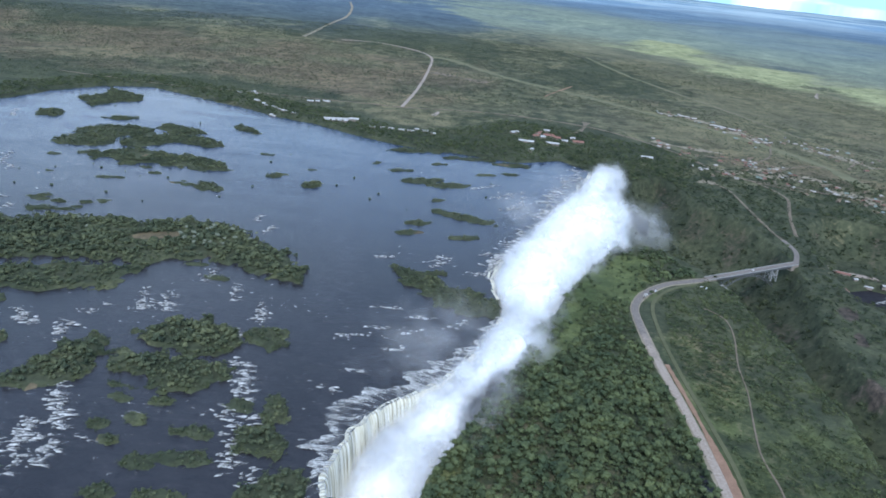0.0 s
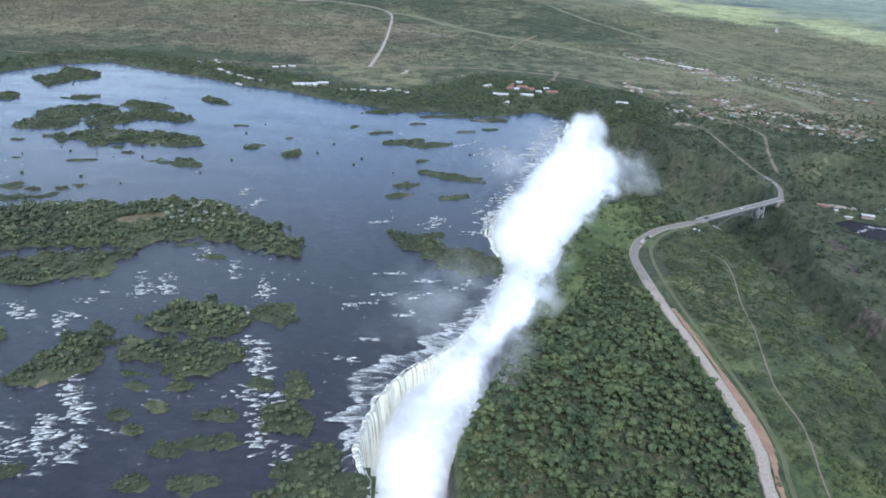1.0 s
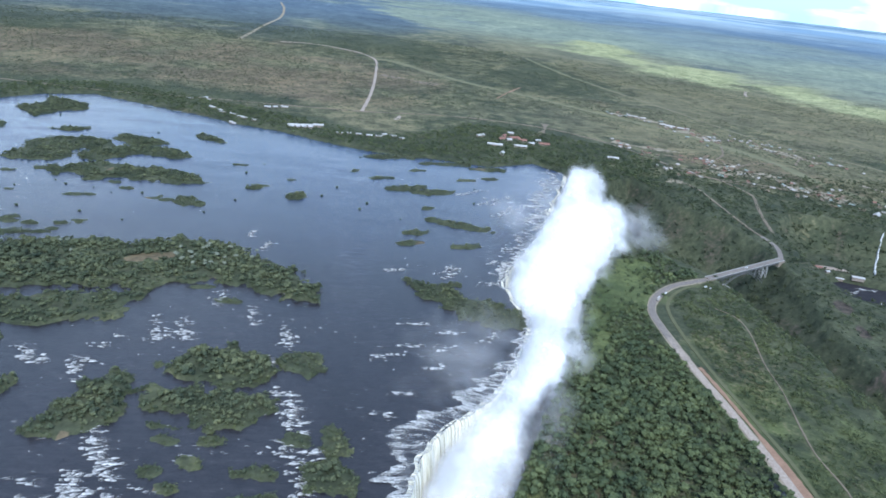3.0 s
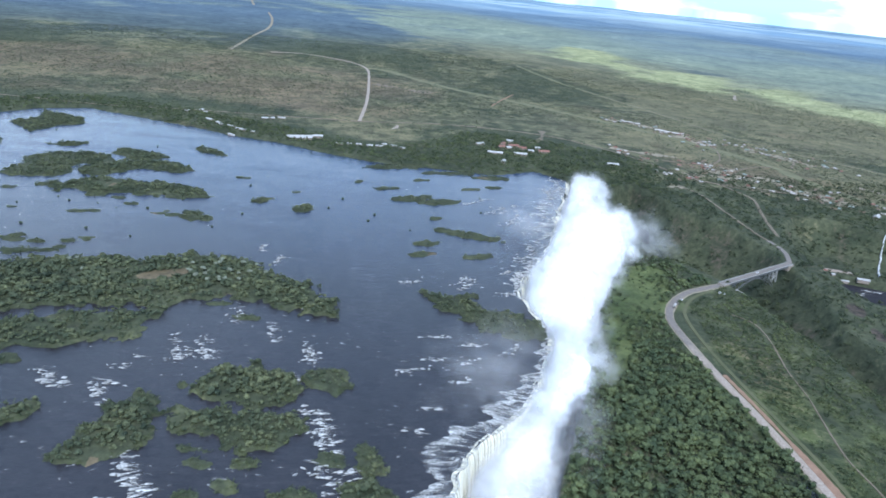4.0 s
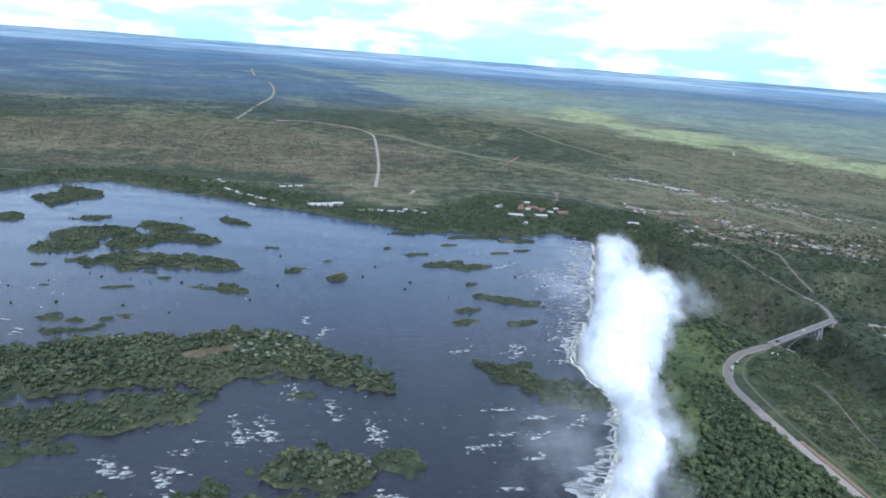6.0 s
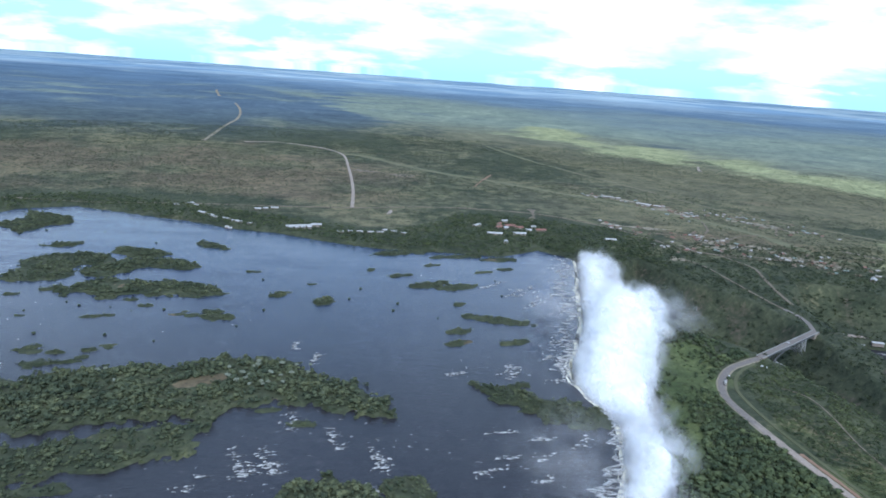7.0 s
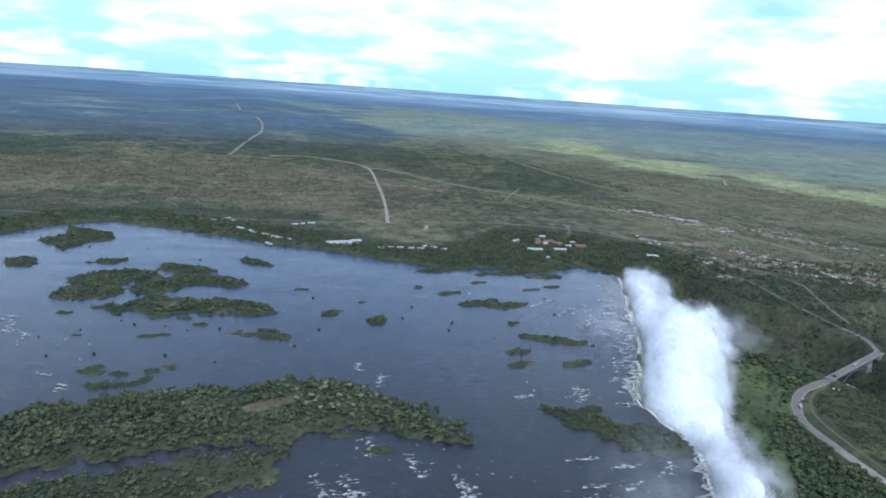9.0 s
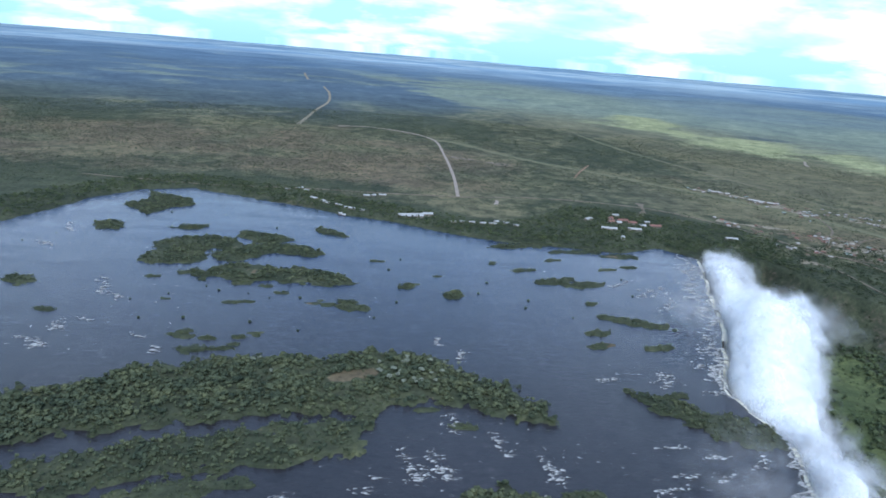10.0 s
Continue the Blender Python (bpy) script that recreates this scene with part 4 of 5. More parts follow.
def make_spray():
    """A dense heart, wrapped in soft puffs that grow thinner outwards."""
    rng = np.random.default_rng(5)
    p, f = spray_shell(-4.5)
    tagged(new("spray_cloud", mesh_from("spray", p, f, SPRAY_BODY, True)), "dense white spray billowing up out of the chasm", "spray", kind="stuff")
    for grow, many, small, more, dense in ((-1, 1500, 9, 9, 0.62), (2, 1300, 8, 9, 0.55), (6, 1100, 8, 10, 0.46), (12, 700, 8, 11, 0.34), (19, 360, 8, 12, 0.23)):
        p, f = spray_shell(grow, grow + 5)
        q = p[f].mean(1)
        weight = (q[:, 2] > -34) * np.where(q[:, 1] < 520, 0.8, 1.0) * (0.25 + 1.5 * hash_noise(q[:, 0] + q[:, 2], q[:, 1], 36, 31) ** 2)
        at = q[rng.choice(len(q), many, p=weight / weight.sum())] + rng.normal(size=(many, 3)) * 2.0
        lip = np.interp(at[:, 1], [k[1] for k in LIP], [k[0] for k in LIP])
        radius = small + more * rng.random(many)
        at[:, 0] = np.maximum(at[:, 0], lip + 0.55 * radius + np.interp(at[:, 1], [480, 540, 740, 850], [6, 2, 2, 7]))
        me = puffs_mesh("mist", at, radius, dense * (0.7 + 0.5 * rng.random(many)), rng)
        tagged(new("spray_mist", me), "thin white mist drifting round the spray", "mist", kind="stuff")


def make_veils():
    """Thin mist over the river above the lip, over the near wood and beyond the meadow, in faint overlapping wisps."""
    rng = np.random.default_rng(6)
    veils = [(-10, 570, 8, 20, 36, 4, 190), (48, 462, 2, 7, 20, 6, 150), (66, 500, 6, 6, 16, 6, 90), (26, 620, 8, 14, 30, 5, 70), (110, 960, 20, 16, 36, 8, 170), (296, 935, 14, 12, 24, 9, 100), (276, 930, 30, 14, 34, 9, 130), (180, 1090, 16, 16, 50, 6, 90), (300, 1020, 12, 16, 30, 8, 90)]
    at = np.concatenate([np.array((x, y, z)) + rng.normal(size=(m, 3)) * (sx, sy, sz) for x, y, z, sx, sy, sz, m in veils])
    me = puffs_mesh("mist_veil", at, 9 + 11 * rng.random(len(at)), 0.13 + 0.08 * rng.random(len(at)), rng)
    tagged(new("mist_veil", me), "faint grey mist drifting off the falls", "mist", kind="stuff")


make_spray()
make_veils()

# ---- trees ----
def ball(level):
    bm = bmesh.new()
    bmesh.ops.create_icosphere(bm, subdivisions=level, radius=1)
    v = np.array([p.co[:] for p in bm.verts])
    f = np.array([[p.index for p in q.verts] for q in bm.faces])
    bm.free()
    return v, f


def crown_template(seed, leaves, hull):
    """Corners of a crown one metre in radius, made of leaf clumps round a few lobes, as loose triangles."""
    rng = np.random.default_rng(seed)
    lobes = [(np.array((0, 0, 0.1)), 0.72)]
    for k in range(4):
        a = k * 1.57 + rng.random()
        lobes.append((np.array((0.5 * math.cos(a), 0.5 * math.sin(a), -0.1 + 0.35 * rng.random())), 0.42 + 0.16 * rng.random()))
    tris = []
    for k in range(leaves):
        c, r = lobes[k % len(lobes)]
        d = rng.normal(size=3)
        d[2] = abs(d[2]) * 1.1 - 0.35
        d /= np.linalg.norm(d)
        p = c + d * r * (0.85 + 0.25 * rng.random())
        tang = np.cross(d, rng.normal(size=3))
        tang /= np.linalg.norm(tang)
        other = np.cross(d, tang) + 0.5 * d * rng.normal()
        s = 0.17 + 0.13 * rng.random()
        tris.append([p + tang * s, p - tang * s * 0.6 + other * s, p - tang * s * 0.6 - other * s])
    if hull:
        v, f = ball(1)
        for c, r in lobes[: hull]:
            w = c + v * r * 0.86 * (1 + 0.15 * rng.normal(size=(len(v), 1)))
            keep = [t for t in f if w[t].mean(0)[2] > c[2] - 0.25 * r]
            tris += [w[t] for t in keep]
    return np.array(tris)


ISLE_CROWNS = [crown_template(80 + k, 32, 1) for k in range(6)]
SHRUBS = [crown_template(100 + k, 17, 0) for k in range(5)]
MID_CROWNS = [crown_template(20 + k, 24, 0) for k in range(5)]
BUSHES = [crown_template(40 + k, 6, 0) * (1, 1, 0.8) for k in range(4)]


def scatter(name, x, y, radius, height, templates, mat, label, category, z=None, seed=1, parent=None):
    """Joins many crowns into one sheet of woodland."""
    rng = np.random.default_rng(seed)
    z = land(x, y)[0] if z is None else z
    at = out(x, y, z)
    shrink = np.where(np.hypot(x - EYE[0], y - EYE[1]) > NEAR, np.linalg.norm(at - EYE, axis=1) / np.linalg.norm(np.stack([x, y, z], 1) - EYE, axis=1), 1)
    kind = rng.integers(0, len(templates), len(x))
    turn = rng.random(len(x)) * 6.283
    tone = rng.random(len(x))
    parts, tints = [], []
    for k, t in enumerate(templates):
        m = kind == k
        if not m.any():
            continue
        c, s = np.cos(turn[m])[:, None, None], np.sin(turn[m])[:, None, None]
        r = (radius[m] * shrink[m])[:, None, None]
        h = (height[m] * shrink[m])[:, None, None]
        px, py, pz = t[None, :, :, 0], t[None, :, :, 1], t[None, :, :, 2]
        v = np.stack([(px * c - py * s) * r, (px * s + py * c) * r, h - r * 0.75 + pz * r * 0.85], -1) + at[m][:, None, None]
        parts.append(v.reshape(-1, 3))
        tints.append(np.repeat(tone[m], t.shape[0] * 3))
    v = np.concatenate(parts)
    me = mesh_from(name, v, np.arange(len(v)).reshape(-1, 3), mat)
    give(me, "tint", np.concatenate(tints))
    if parent is not None:
        ob = new(name, me)
        ob.parent = parent
        ob["label"] = label
        ob["kind"] = "stuff"
        return ob
    return tagged(new(name, me), label, category, kind="stuff")


WAYS = [smooth_line(w, 6) for w in (ROAD, RAIL, ONWARD, LANE, UPPER)]


def off_roads(x, y, gap):
    ok = np.ones(x.shape, bool)
    for line in WAYS:
        for a in line:
            ok &= (x - a[0]) ** 2 + (y - a[1]) ** 2 > gap * gap
    return ok


def plant(seed, n, x0, x1, y0, y1):
    rng = np.random.default_rng(seed)
    return x0 + (x1 - x0) * rng.random(n), y0 + (y1 - y0) * rng.random(n), rng


# the wood on the near side of the chasm
x, y, rng = plant(31, 26000, -10, 350, 200, 900)
z, river, chasm, cut, far = land(x, y)
wood_edge = lambda x, y: inside([(4, 200), (228, 200), (222, 500), (218, 640), (240, 745), (330, 810), (300, 890), (234, 900)] + RIM[9:1:-1], x, y)
wood = wood_edge(x, y)
keep = (chasm < -1.5) & (cut < 2) & (river < 0) & (wood > 0) & (rng.random(len(x)) < (1.0 - 0.93 * meadow(x, y)) * (1 - 0.75 * step(fractal(x, y, 34, 64), 0.56, 0.68)) * (1 - 0.45 * step(y, 560, 720))) & off_roads(x, y, 8.5)
x, y = x[keep], y[keep]
r = (1.0 + 4.2 * rng.random(len(x)) ** 2.2) * (0.7 + 0.6 * fractal(x, y, 45, 68))
scatter("forest", x, y, r, r * (1.25 + 0.45 * step(-y, -560, -440)) + (0.8 + 1.4 * step(-y, -560, -440)) * rng.random(len(x)), ISLE_CROWNS, LEAF, "dense dark green rainforest canopy beside the chasm", "forest")

# undergrowth between the crowns
x, y, rng = plant(37, 12000, -10, 240, 300, 720)
z, river, chasm, cut, far = land(x, y)
keep = (chasm < -2) & (river < 0) & (wood_edge(x, y) > 2) & (rng.random(len(x)) > 0.8 * meadow(x, y)) & off_roads(x, y, 7.5)
x, y = x[keep], y[keep]
r = 0.9 + 1.3 * rng.random(len(x)) ** 1.5
scatter("undergrowth", x, y, r, r * 1.2, SHRUBS, LEAF_PALE, "mid-green undergrowth filling the rainforest gaps", "bush")

# bushes along the rim and scattered over the meadow
x, y, rng = plant(36, 9000, -10, 340, 250, 900)
z, river, chasm, cut, far = land(x, y)
keep = (chasm < -0.5) & (cut < 1) & (river < 0) & (wood_edge(x, y) > 0) & (rng.random(len(x)) < np.maximum(0.8 * (chasm > -9), 0.16 + 0.3 * step(fractal(x, y, 26, 62), 0.5, 0.62))) & off_roads(x, y, 8)
x, y = x[keep], y[keep]
r = 0.7 + 1.3 * rng.random(len(x)) ** 2
scatter("rim_bushes", x, y, r, r * 1.3, MID_CROWNS, LEAF_PALE, "olive bushes along the chasm rim and meadow", "bush")

# scrub between the road and the gorge
x, y, rng = plant(32, 11000, 225, 380, 200, 830)
z, river, chasm, cut, far = land(x, y)
keep = (inside([(244, 200), (246, 620), (262, 735), (335, 795), (358, 780), (362, 713), (374, 640), (368, 575), (374, 522), (366, 454), (372, 200)], x, y) > -3) & (fractal(x, y, 30, 41) > 0.30) & off_roads(x, y, 5.5) & (np.abs(x - np.interp(y, [p[1] for p in PATH[::-1]], [p[0] for p in PATH[::-1]])) > 2.2)
x, y = x[keep], y[keep]
r = (0.8 + 2.0 * rng.random(len(x)) ** 2.2) * (0.7 + 0.7 * fractal(x, y, 40, 75))
scatter("scrub", x, y, r, r * 1.35, MID_CROWNS, LEAF_PALE, "low mid-green scrub on the spur above the gorge", "scrub")

# slopes and rims of the gorges, and the ridge beyond the bridge
x, y, rng = plant(33, 17000, 235, 1050, 250, 1420)
z, river, chasm, cut, far = land(x, y)
keep = (chasm < -2) & (river < -4) & ((cut > -2) | (x > 425) | (y > 880)) & (z > np.where(x < 500, -60, -49)) & (rng.random(len(x)) > 0.9 * rocky(x, y)) & (inside([(244, 200), (246, 620), (262, 735), (335, 795), (365, 790), (380, 640), (380, 200)], x, y) < 0) & ((cut < 0) | (rng.random(len(x)) < 1 - 0.55 * step(fractal(x, y, 55, 61), 0.52, 0.64))) & (rng.random(len(x)) < 0.9) & off_roads(x, y, 7)
x, y = x[keep], y[keep]
r = (1.5 + 3.4 * rng.random(len(x)) ** 1.7) * (0.75 + 0.5 * fractal(x, y, 60, 69))
scatter("gorge_woodland", x, y, r, r * 1.4, MID_CROWNS, LEAF_GORGE, "dark green trees clinging to the gorge slopes", "woodland")

# the wooded far bank
x, y, rng = plant(34, 24000, -1500, 620, 1150, 1800)
z, river, chasm, cut, far = land(x, y)
belt = 60 + 130 * fractal(x, y, 300, 43) + 190 * step(x, -120, 180)
keep = (river < -3) & (river > -belt) & (chasm < -4) & (cut < 0) & (x < 400 + 0.4 * (y - 1150))
x, y = x[keep], y[keep]
r = 2.2 + 2.8 * rng.random(len(x)) ** 1.6
scatter("bank_woodland", x, y, r, r * 1.6, MID_CROWNS, LEAF, "belt of dark green trees along the far bank", "woodland")

# bush over the open country
x, y, rng = plant(35, 190000, -2300, 2700, 1000, 3500)
z, river, chasm, cut, far = land(x, y)
grass, bare, sunlit_veld = covers(x, y)
thick = fractal(x, y, 240, 44)
keep = (river < -30) & (cut < -8) & (chasm < -20) & (rng.random(len(x)) < step(thick, 0.26, 0.56) * (1 - 0.8 * sunlit_veld) * (1 - 0.3 * step(ellipse(x, y, 730, 1500, 800, 330, 120), 0, 0.3)) * (1 - 0.4 * step(x + 0.35 * (y - 2200), 850, 1250) * step(y, 1650, 2000))) & (far < 3400) & (beside(POWER_LINE, x, y) > 19) & (beside(FAR_RAIL, x, y) > 12) & (beside(INLAND, x, y) > 8)
x, y = x[keep], y[keep]
r = 2.2 + 4.2 * rng.random(len(x)) ** 2
scatter("bushveld", x, y, r, r * 1.3, BUSHES, LEAF_DARK, "scattered dark bush over dry open country", "bush")

# ---- islands ----
island_seed = [300]


def round_outline(x, y, length, width, heading):
    rng = np.random.default_rng(int(abs(x * 7 + y * 13)))
    c, s = math.cos(radians(heading)), math.sin(radians(heading))
    rows = []
    for a in np.linspace(0, 2 * math.pi, 18, endpoint=False):
        k = 0.88 + 0.24 * rng.random()
        u, v = math.cos(a) * length / 2 * k, math.sin(a) * width / 2 * k
        rows.append((x + u * c - v * s, y + u * s + v * c))
    return rows


def island(outline, label, trees=1.0, tall=1.0, bank=1.6, rough=1.0):
    """A low island with its wood: outline in plan, share of it under trees, their size, and height of the ground."""
    island_seed[0] += 1
    rng = np.random.default_rng(island_seed[0])
    p = np.array(outline, float)
    lo, hi = p.min(0) - 6, p.max(0) + 6
    size = max(hi - lo)
    gap = 1.5 if size < 60 else 2.5 if size < 140 else 4.0
    xs, ys = np.arange(lo[0], hi[0], gap), np.arange(lo[1], hi[1], gap)
    x, y = (a.ravel() for a in np.meshgrid(xs, ys))
    rag = lambda x, y: min(15, 1.8 + size * 0.065) * (0.55 * fractal(x, y, 9, 51) + 0.45 * fractal(x, y, 32, 55) - 0.5) * (5.2 if size > 40 else 4.2) * rough - 3 * (1 - rough)
    d = inside(outline, x, y) + rag(x, y) + 1.5
    z = np.where(d > 0, bank * step(d, 0, 6) + 0.8 * fractal(x, y, 16, 53) * step(d, 0, 6) + 0.05, np.maximum(d * 0.5, -1.5))
    f = grid_faces(len(ys), len(xs))
    f = f[(d[f] > -2.5).any(1)]
    used, flat_index = np.unique(f, return_inverse=True)
    isle = tagged(new("island"), label, "island", "river islands")
    me = mesh_from("bank", np.stack([x, y, z], 1)[used], flat_index.reshape(f.shape), GROUND, True)
    open_ground = fractal(x, y, 34, 54)
    give(me, "cover", np.stack([np.maximum(0.7 * step(open_ground, 0.78, 0.82), 0.85 * step(ellipse(x, y, -350, 764, 62, 32, 24) + 0.6 * (fractal(x, y, 14, 58) - 0.5), 0, 0.3)), 0.16 + 0.2 * (1 - step(d, 1, 8)), 0 * x, 0 * x], 1)[used])
    give(me, "plan", np.stack([x, y, z], 1)[used])
    give(me, "lush", np.full(len(used), 0.55))
    new("bank", me).parent = isle
    area = (hi - lo).prod()
    for name, many, low, edge in (("canopy", 0.105, 0, 0.6 if size < 60 else 1.4), ("shrubbery", 0.24, 1, -1.2)):
        m = int(area * many)
        x, y = lo[0] + (hi[0] - lo[0]) * rng.random(m), lo[1] + (hi[1] - lo[1]) * rng.random(m)
        d = inside(outline, x, y) + rag(x, y) + 1.5
        gaps = (fractal(x, y, 34, 54) < 0.72) & ((fractal(x, y, 22, 57) < 0.6) | (rng.random(m) < 0.35)) & (ellipse(x, y, -350, 762, 62, 32, 24) + 1.6 * (fractal(x, y, 14, 58) - 0.5) < 0.12)
        ok = (d > edge) & gaps & (rng.random(m) < trees)
        if low:
            ok &= (rng.random(m) < 0.12 + 0.88 * (d < 5))
        grow = np.clip(0.55 + d / 16, 0.5, 1.15) * tall
        r = (0.7 + 1.1 * rng.random(m) ** 2) * tall ** 0.5 if low else (0.9 + 2.4 * rng.random(m) ** 2.2) * grow
        z = np.where(d > 0, bank * step(d, 0, 6), 0)
        if ok.any():
            lift = r * (1.1 if low else 1.35) + (0 if low else 1.5 * rng.random(m))
            scatter(name, x[ok], y[ok], r[ok], lift[ok], SHRUBS if low else ISLE_CROWNS, LEAF_PALE if low else LEAF_DEEP, "pale green bushes along the shore" if low else "dark green crowded crowns", "", z[ok] + 0.2, island_seed[0], isle)


WOODED, REEDS, BUSHY = "wooded dark green island in the broad river", "low reedy green islet in the river", "bushy green island among white rapids"
island([(-900, 600), (-760, 690), (-665, 705), (-612, 735), (-547, 775), (-470, 795), (-402, 806), (-358, 815), (-293, 827), (-243, 796), (-204, 770), (-178, 742), (-160, 708), (-157, 676), (-190, 686), (-233, 712), (-272, 714), (-312, 702), (-333, 694), (-361, 688), (-412, 684), (-486, 668), (-600, 640), (-760, 590)], "large wooded island with pale trees and sandy clearings", 1.0, 1.15, 2.4)
island([(-640, 560), (-560, 620), (-480, 645), (-423, 664), (-375, 673), (-331, 679), (-334, 659), (-348, 625), (-387, 606), (-466, 600), (-560, 560)], "long wooded island with a sandy clearing", 0.8, 0.9)
island([(-500, 575), (-430, 588), (-420, 580), (-470, 562), (-520, 560)], REEDS, 0.6, 0.6, 0.8)
island([(-272, 536), (-268, 560), (-224, 583), (-193, 568), (-176, 544), (-182, 526), (-208, 515), (-242, 523), (-262, 528)], "dense round-topped wooded island among rapids", 1.0, 1.25)
island([(-280, 493), (-272, 512), (-239, 511), (-205, 505), (-172, 505), (-170, 484), (-189, 466), (-212, 460), (-229, 474), (-274, 482)], BUSHY, 1.0, 0.9)
island([(-342, 457), (-333, 480), (-324, 506), (-306, 536), (-292, 532), (-284, 493), (-284, 464), (-299, 449), (-326, 447)], BUSHY, 1.0, 0.95)
island([(-176, 560), (-166, 574), (-140, 572), (-139, 549), (-150, 538), (-169, 545)], BUSHY, 0.9, 0.8)
island([(-143, 425), (-121, 432), (-99, 408), (-104, 393), (-133, 397)], BUSHY, 1.0, 1.0)
island([(-112, 374), (-95, 388), (-74, 376), (-62, 352), (-56, 330), (-58, 270), (-130, 250), (-128, 330)], "green island tip at the very lip", 0.9, 0.9)
island([(-430, 480), (-412, 499), (-396, 517), (-371, 529), (-373, 512), (-388, 483), (-405, 450), (-430, 440)], BUSHY, 0.9, 0.9)
island([(-58, 754), (-43, 741), (-2, 724), (40, 700), (66, 678), (67, 650), (39, 648), (0, 668), (-41, 714)], "wooded rocky island standing on the lip", 1.0, 0.85, 1.8)
for place in ((-10, 743, 34, 14, 13), (26, 952, 100, 26, -20), (-38, 910, 32, 14, 20), (-47, 872, 35, 15, 16), (25, 870, 35, 11, 14), (-18, 1019, 23, 11, 25), (-49, 1115, 69, 26, 19), (0, 1104, 66, 26, 19)):
    island(round_outline(*place), REEDS, 0.75, 0.7, 1.0)
for place in ((-136, 1195, 20, 11, 64), (-89, 1163, 40, 13, 15), (60, 1190, 30, 10, 20), (110, 1210, 30, 10, 15), (-20, 1230, 34, 12, 15), (-65, 1312, 114, 30, 14), (24, 1288, 114, 24, 13), (110, 1275, 70, 24, 10)):
    island(round_outline(*place), REEDS, 0.7, 0.7, 0.9)
for place in ((-148, 452, 24, 19, 148), (-244, 446, 20, 10, 177), (-253, 463, 28, 13, 179), (-209, 445, 16, 10, 175), (-219, 422, 17, 12, 119), (-228, 396, 15, 10, 166), (-244, 412, 15, 9, 173), (-172, 413, 30, 12, 1), (-242, 671, 25, 10, 4), (-278, 700, 23, 9, 4)):
    island(round_outline(*place), BUSHY, 0.9, 0.75, 0.9)
for place in ((-210, 345, 21, 12, 175), (-198, 377, 23, 15, 164), (-166, 383, 54, 14, 179), (-120, 450, 20, 34, 20), (-167, 346, 34, 14, 178), (-275, 545, 12, 8, 100), (-290, 355, 16, 10, 30)):
    island(round_outline(*place), BUSHY, 0.9, 0.75, 0.9)
island([(-683, 1110), (-680, 1168), (-686, 1218), (-671, 1246), (-650, 1262), (-608, 1274), (-566, 1264), (-548, 1231), (-564, 1204), (-602, 1176), (-584, 1143), (-593, 1118), (-621, 1110), (-645, 1106)], WOODED, 0.6, 0.9, 0.9, rough=0.6)
island([(-586, 1156), (-576, 1204), (-548, 1225), (-520, 1240), (-480, 1243), (-443, 1238), (-409, 1195), (-438, 1178), (-496, 1188), (-515, 1162), (-539, 1138), (-570, 1137)], WOODED, 0.7, 1.0, 1.0, rough=0.55)
island([(-570, 1273), (-566, 1314), (-535, 1302), (-496, 1292), (-466, 1270), (-495, 1247), (-528, 1242)], WOODED, 0.7, 1.0, 1.0, rough=0.55)
island([(-580, 1090), (-559, 1115), (-531, 1125), (-492, 1119), (-459, 1101), (-452, 1124), (-422, 1115), (-379, 1093), (-352, 1058), (-382, 1043), (-424, 1049), (-451, 1042), (-489, 1051), (-516, 1042), (-556, 1066)], WOODED, 0.7, 1.0, 1.0, rough=0.6)
island([(-598, 1078), (-591, 1100), (-565, 1066), (-569, 1040)], WOODED, 0.85, 0.8, 1.0)
island([(-820, 1464), (-793, 1521), (-812, 1590), (-772, 1563), (-712, 1540), (-696, 1491), (-734, 1448), (-756, 1398), (-797, 1435)], WOODED, 0.75, 1.0, rough=0.45)
island([(-446, 1344), (-437, 1364), (-392, 1337), (-380, 1308), (-419, 1317)], REEDS, 0.85, 0.95, 1.0)
island([(-380, 964), (-370, 977), (-340, 970), (-338, 952), (-359, 953)], REEDS, 0.7, 0.7, 0.8)
for place in ((-514, 1038, 26, 9, 8), (-481, 1030, 18, 8, 8)):
    island(round_outline(*place), REEDS, 0.85, 0.8, 1.0)
for place in ((-795, 1305, 63, 45, 127), (-660, 1320, 65, 20, 20), (-366, 984, 24, 10, 0), (-283, 1057, 24, 16, 35), (-219, 1030, 36, 22, 58)):
    island(round_outline(*place), REEDS, 0.8, 0.95, 1.0)
for place in ((-544, 852, 20, 10, 177), (-518, 848, 15, 8, 1), (-484, 855, 14, 10, 175), (-467, 865, 12, 9, 109), (-520, 818, 50, 9, 5), (-798, 1013, 51, 34, 159), (-725, 915, 22, 11, 164), (-600, 1075, 26, 14, 10), (-640, 1050, 20, 12, 20)):
    island(round_outline(*place), REEDS, 0.75, 0.8, 0.8)

for k, (x, y) in enumerate(((-598, 967), (-516, 962), (-499, 968), (-464, 1007), (-456, 1005), (-412, 973), (-403, 984), (-391, 969), (-369, 963), (-366, 978), (-555, 858), (-549, 865), (-521, 849), (-485, 857), (-468, 867), (-532, 807), (-520, 813), (-494, 822), (-485, 834), (-271, 1068), (-279, 1063), (-334, 1172), (-323, 1173), (-236, 1110), (-89, 1306))):
    island(round_outline(x, y, 9 + 5 * (k % 3), 5 + 2 * (k % 2), 10), REEDS, 0.8, 0.6, 0.5)

# ---- single trees ----
def part(name, me, parent, label=""):
    ob = new(name, me)
    ob.parent = parent
    if label:
        ob["label"] = label
    return ob


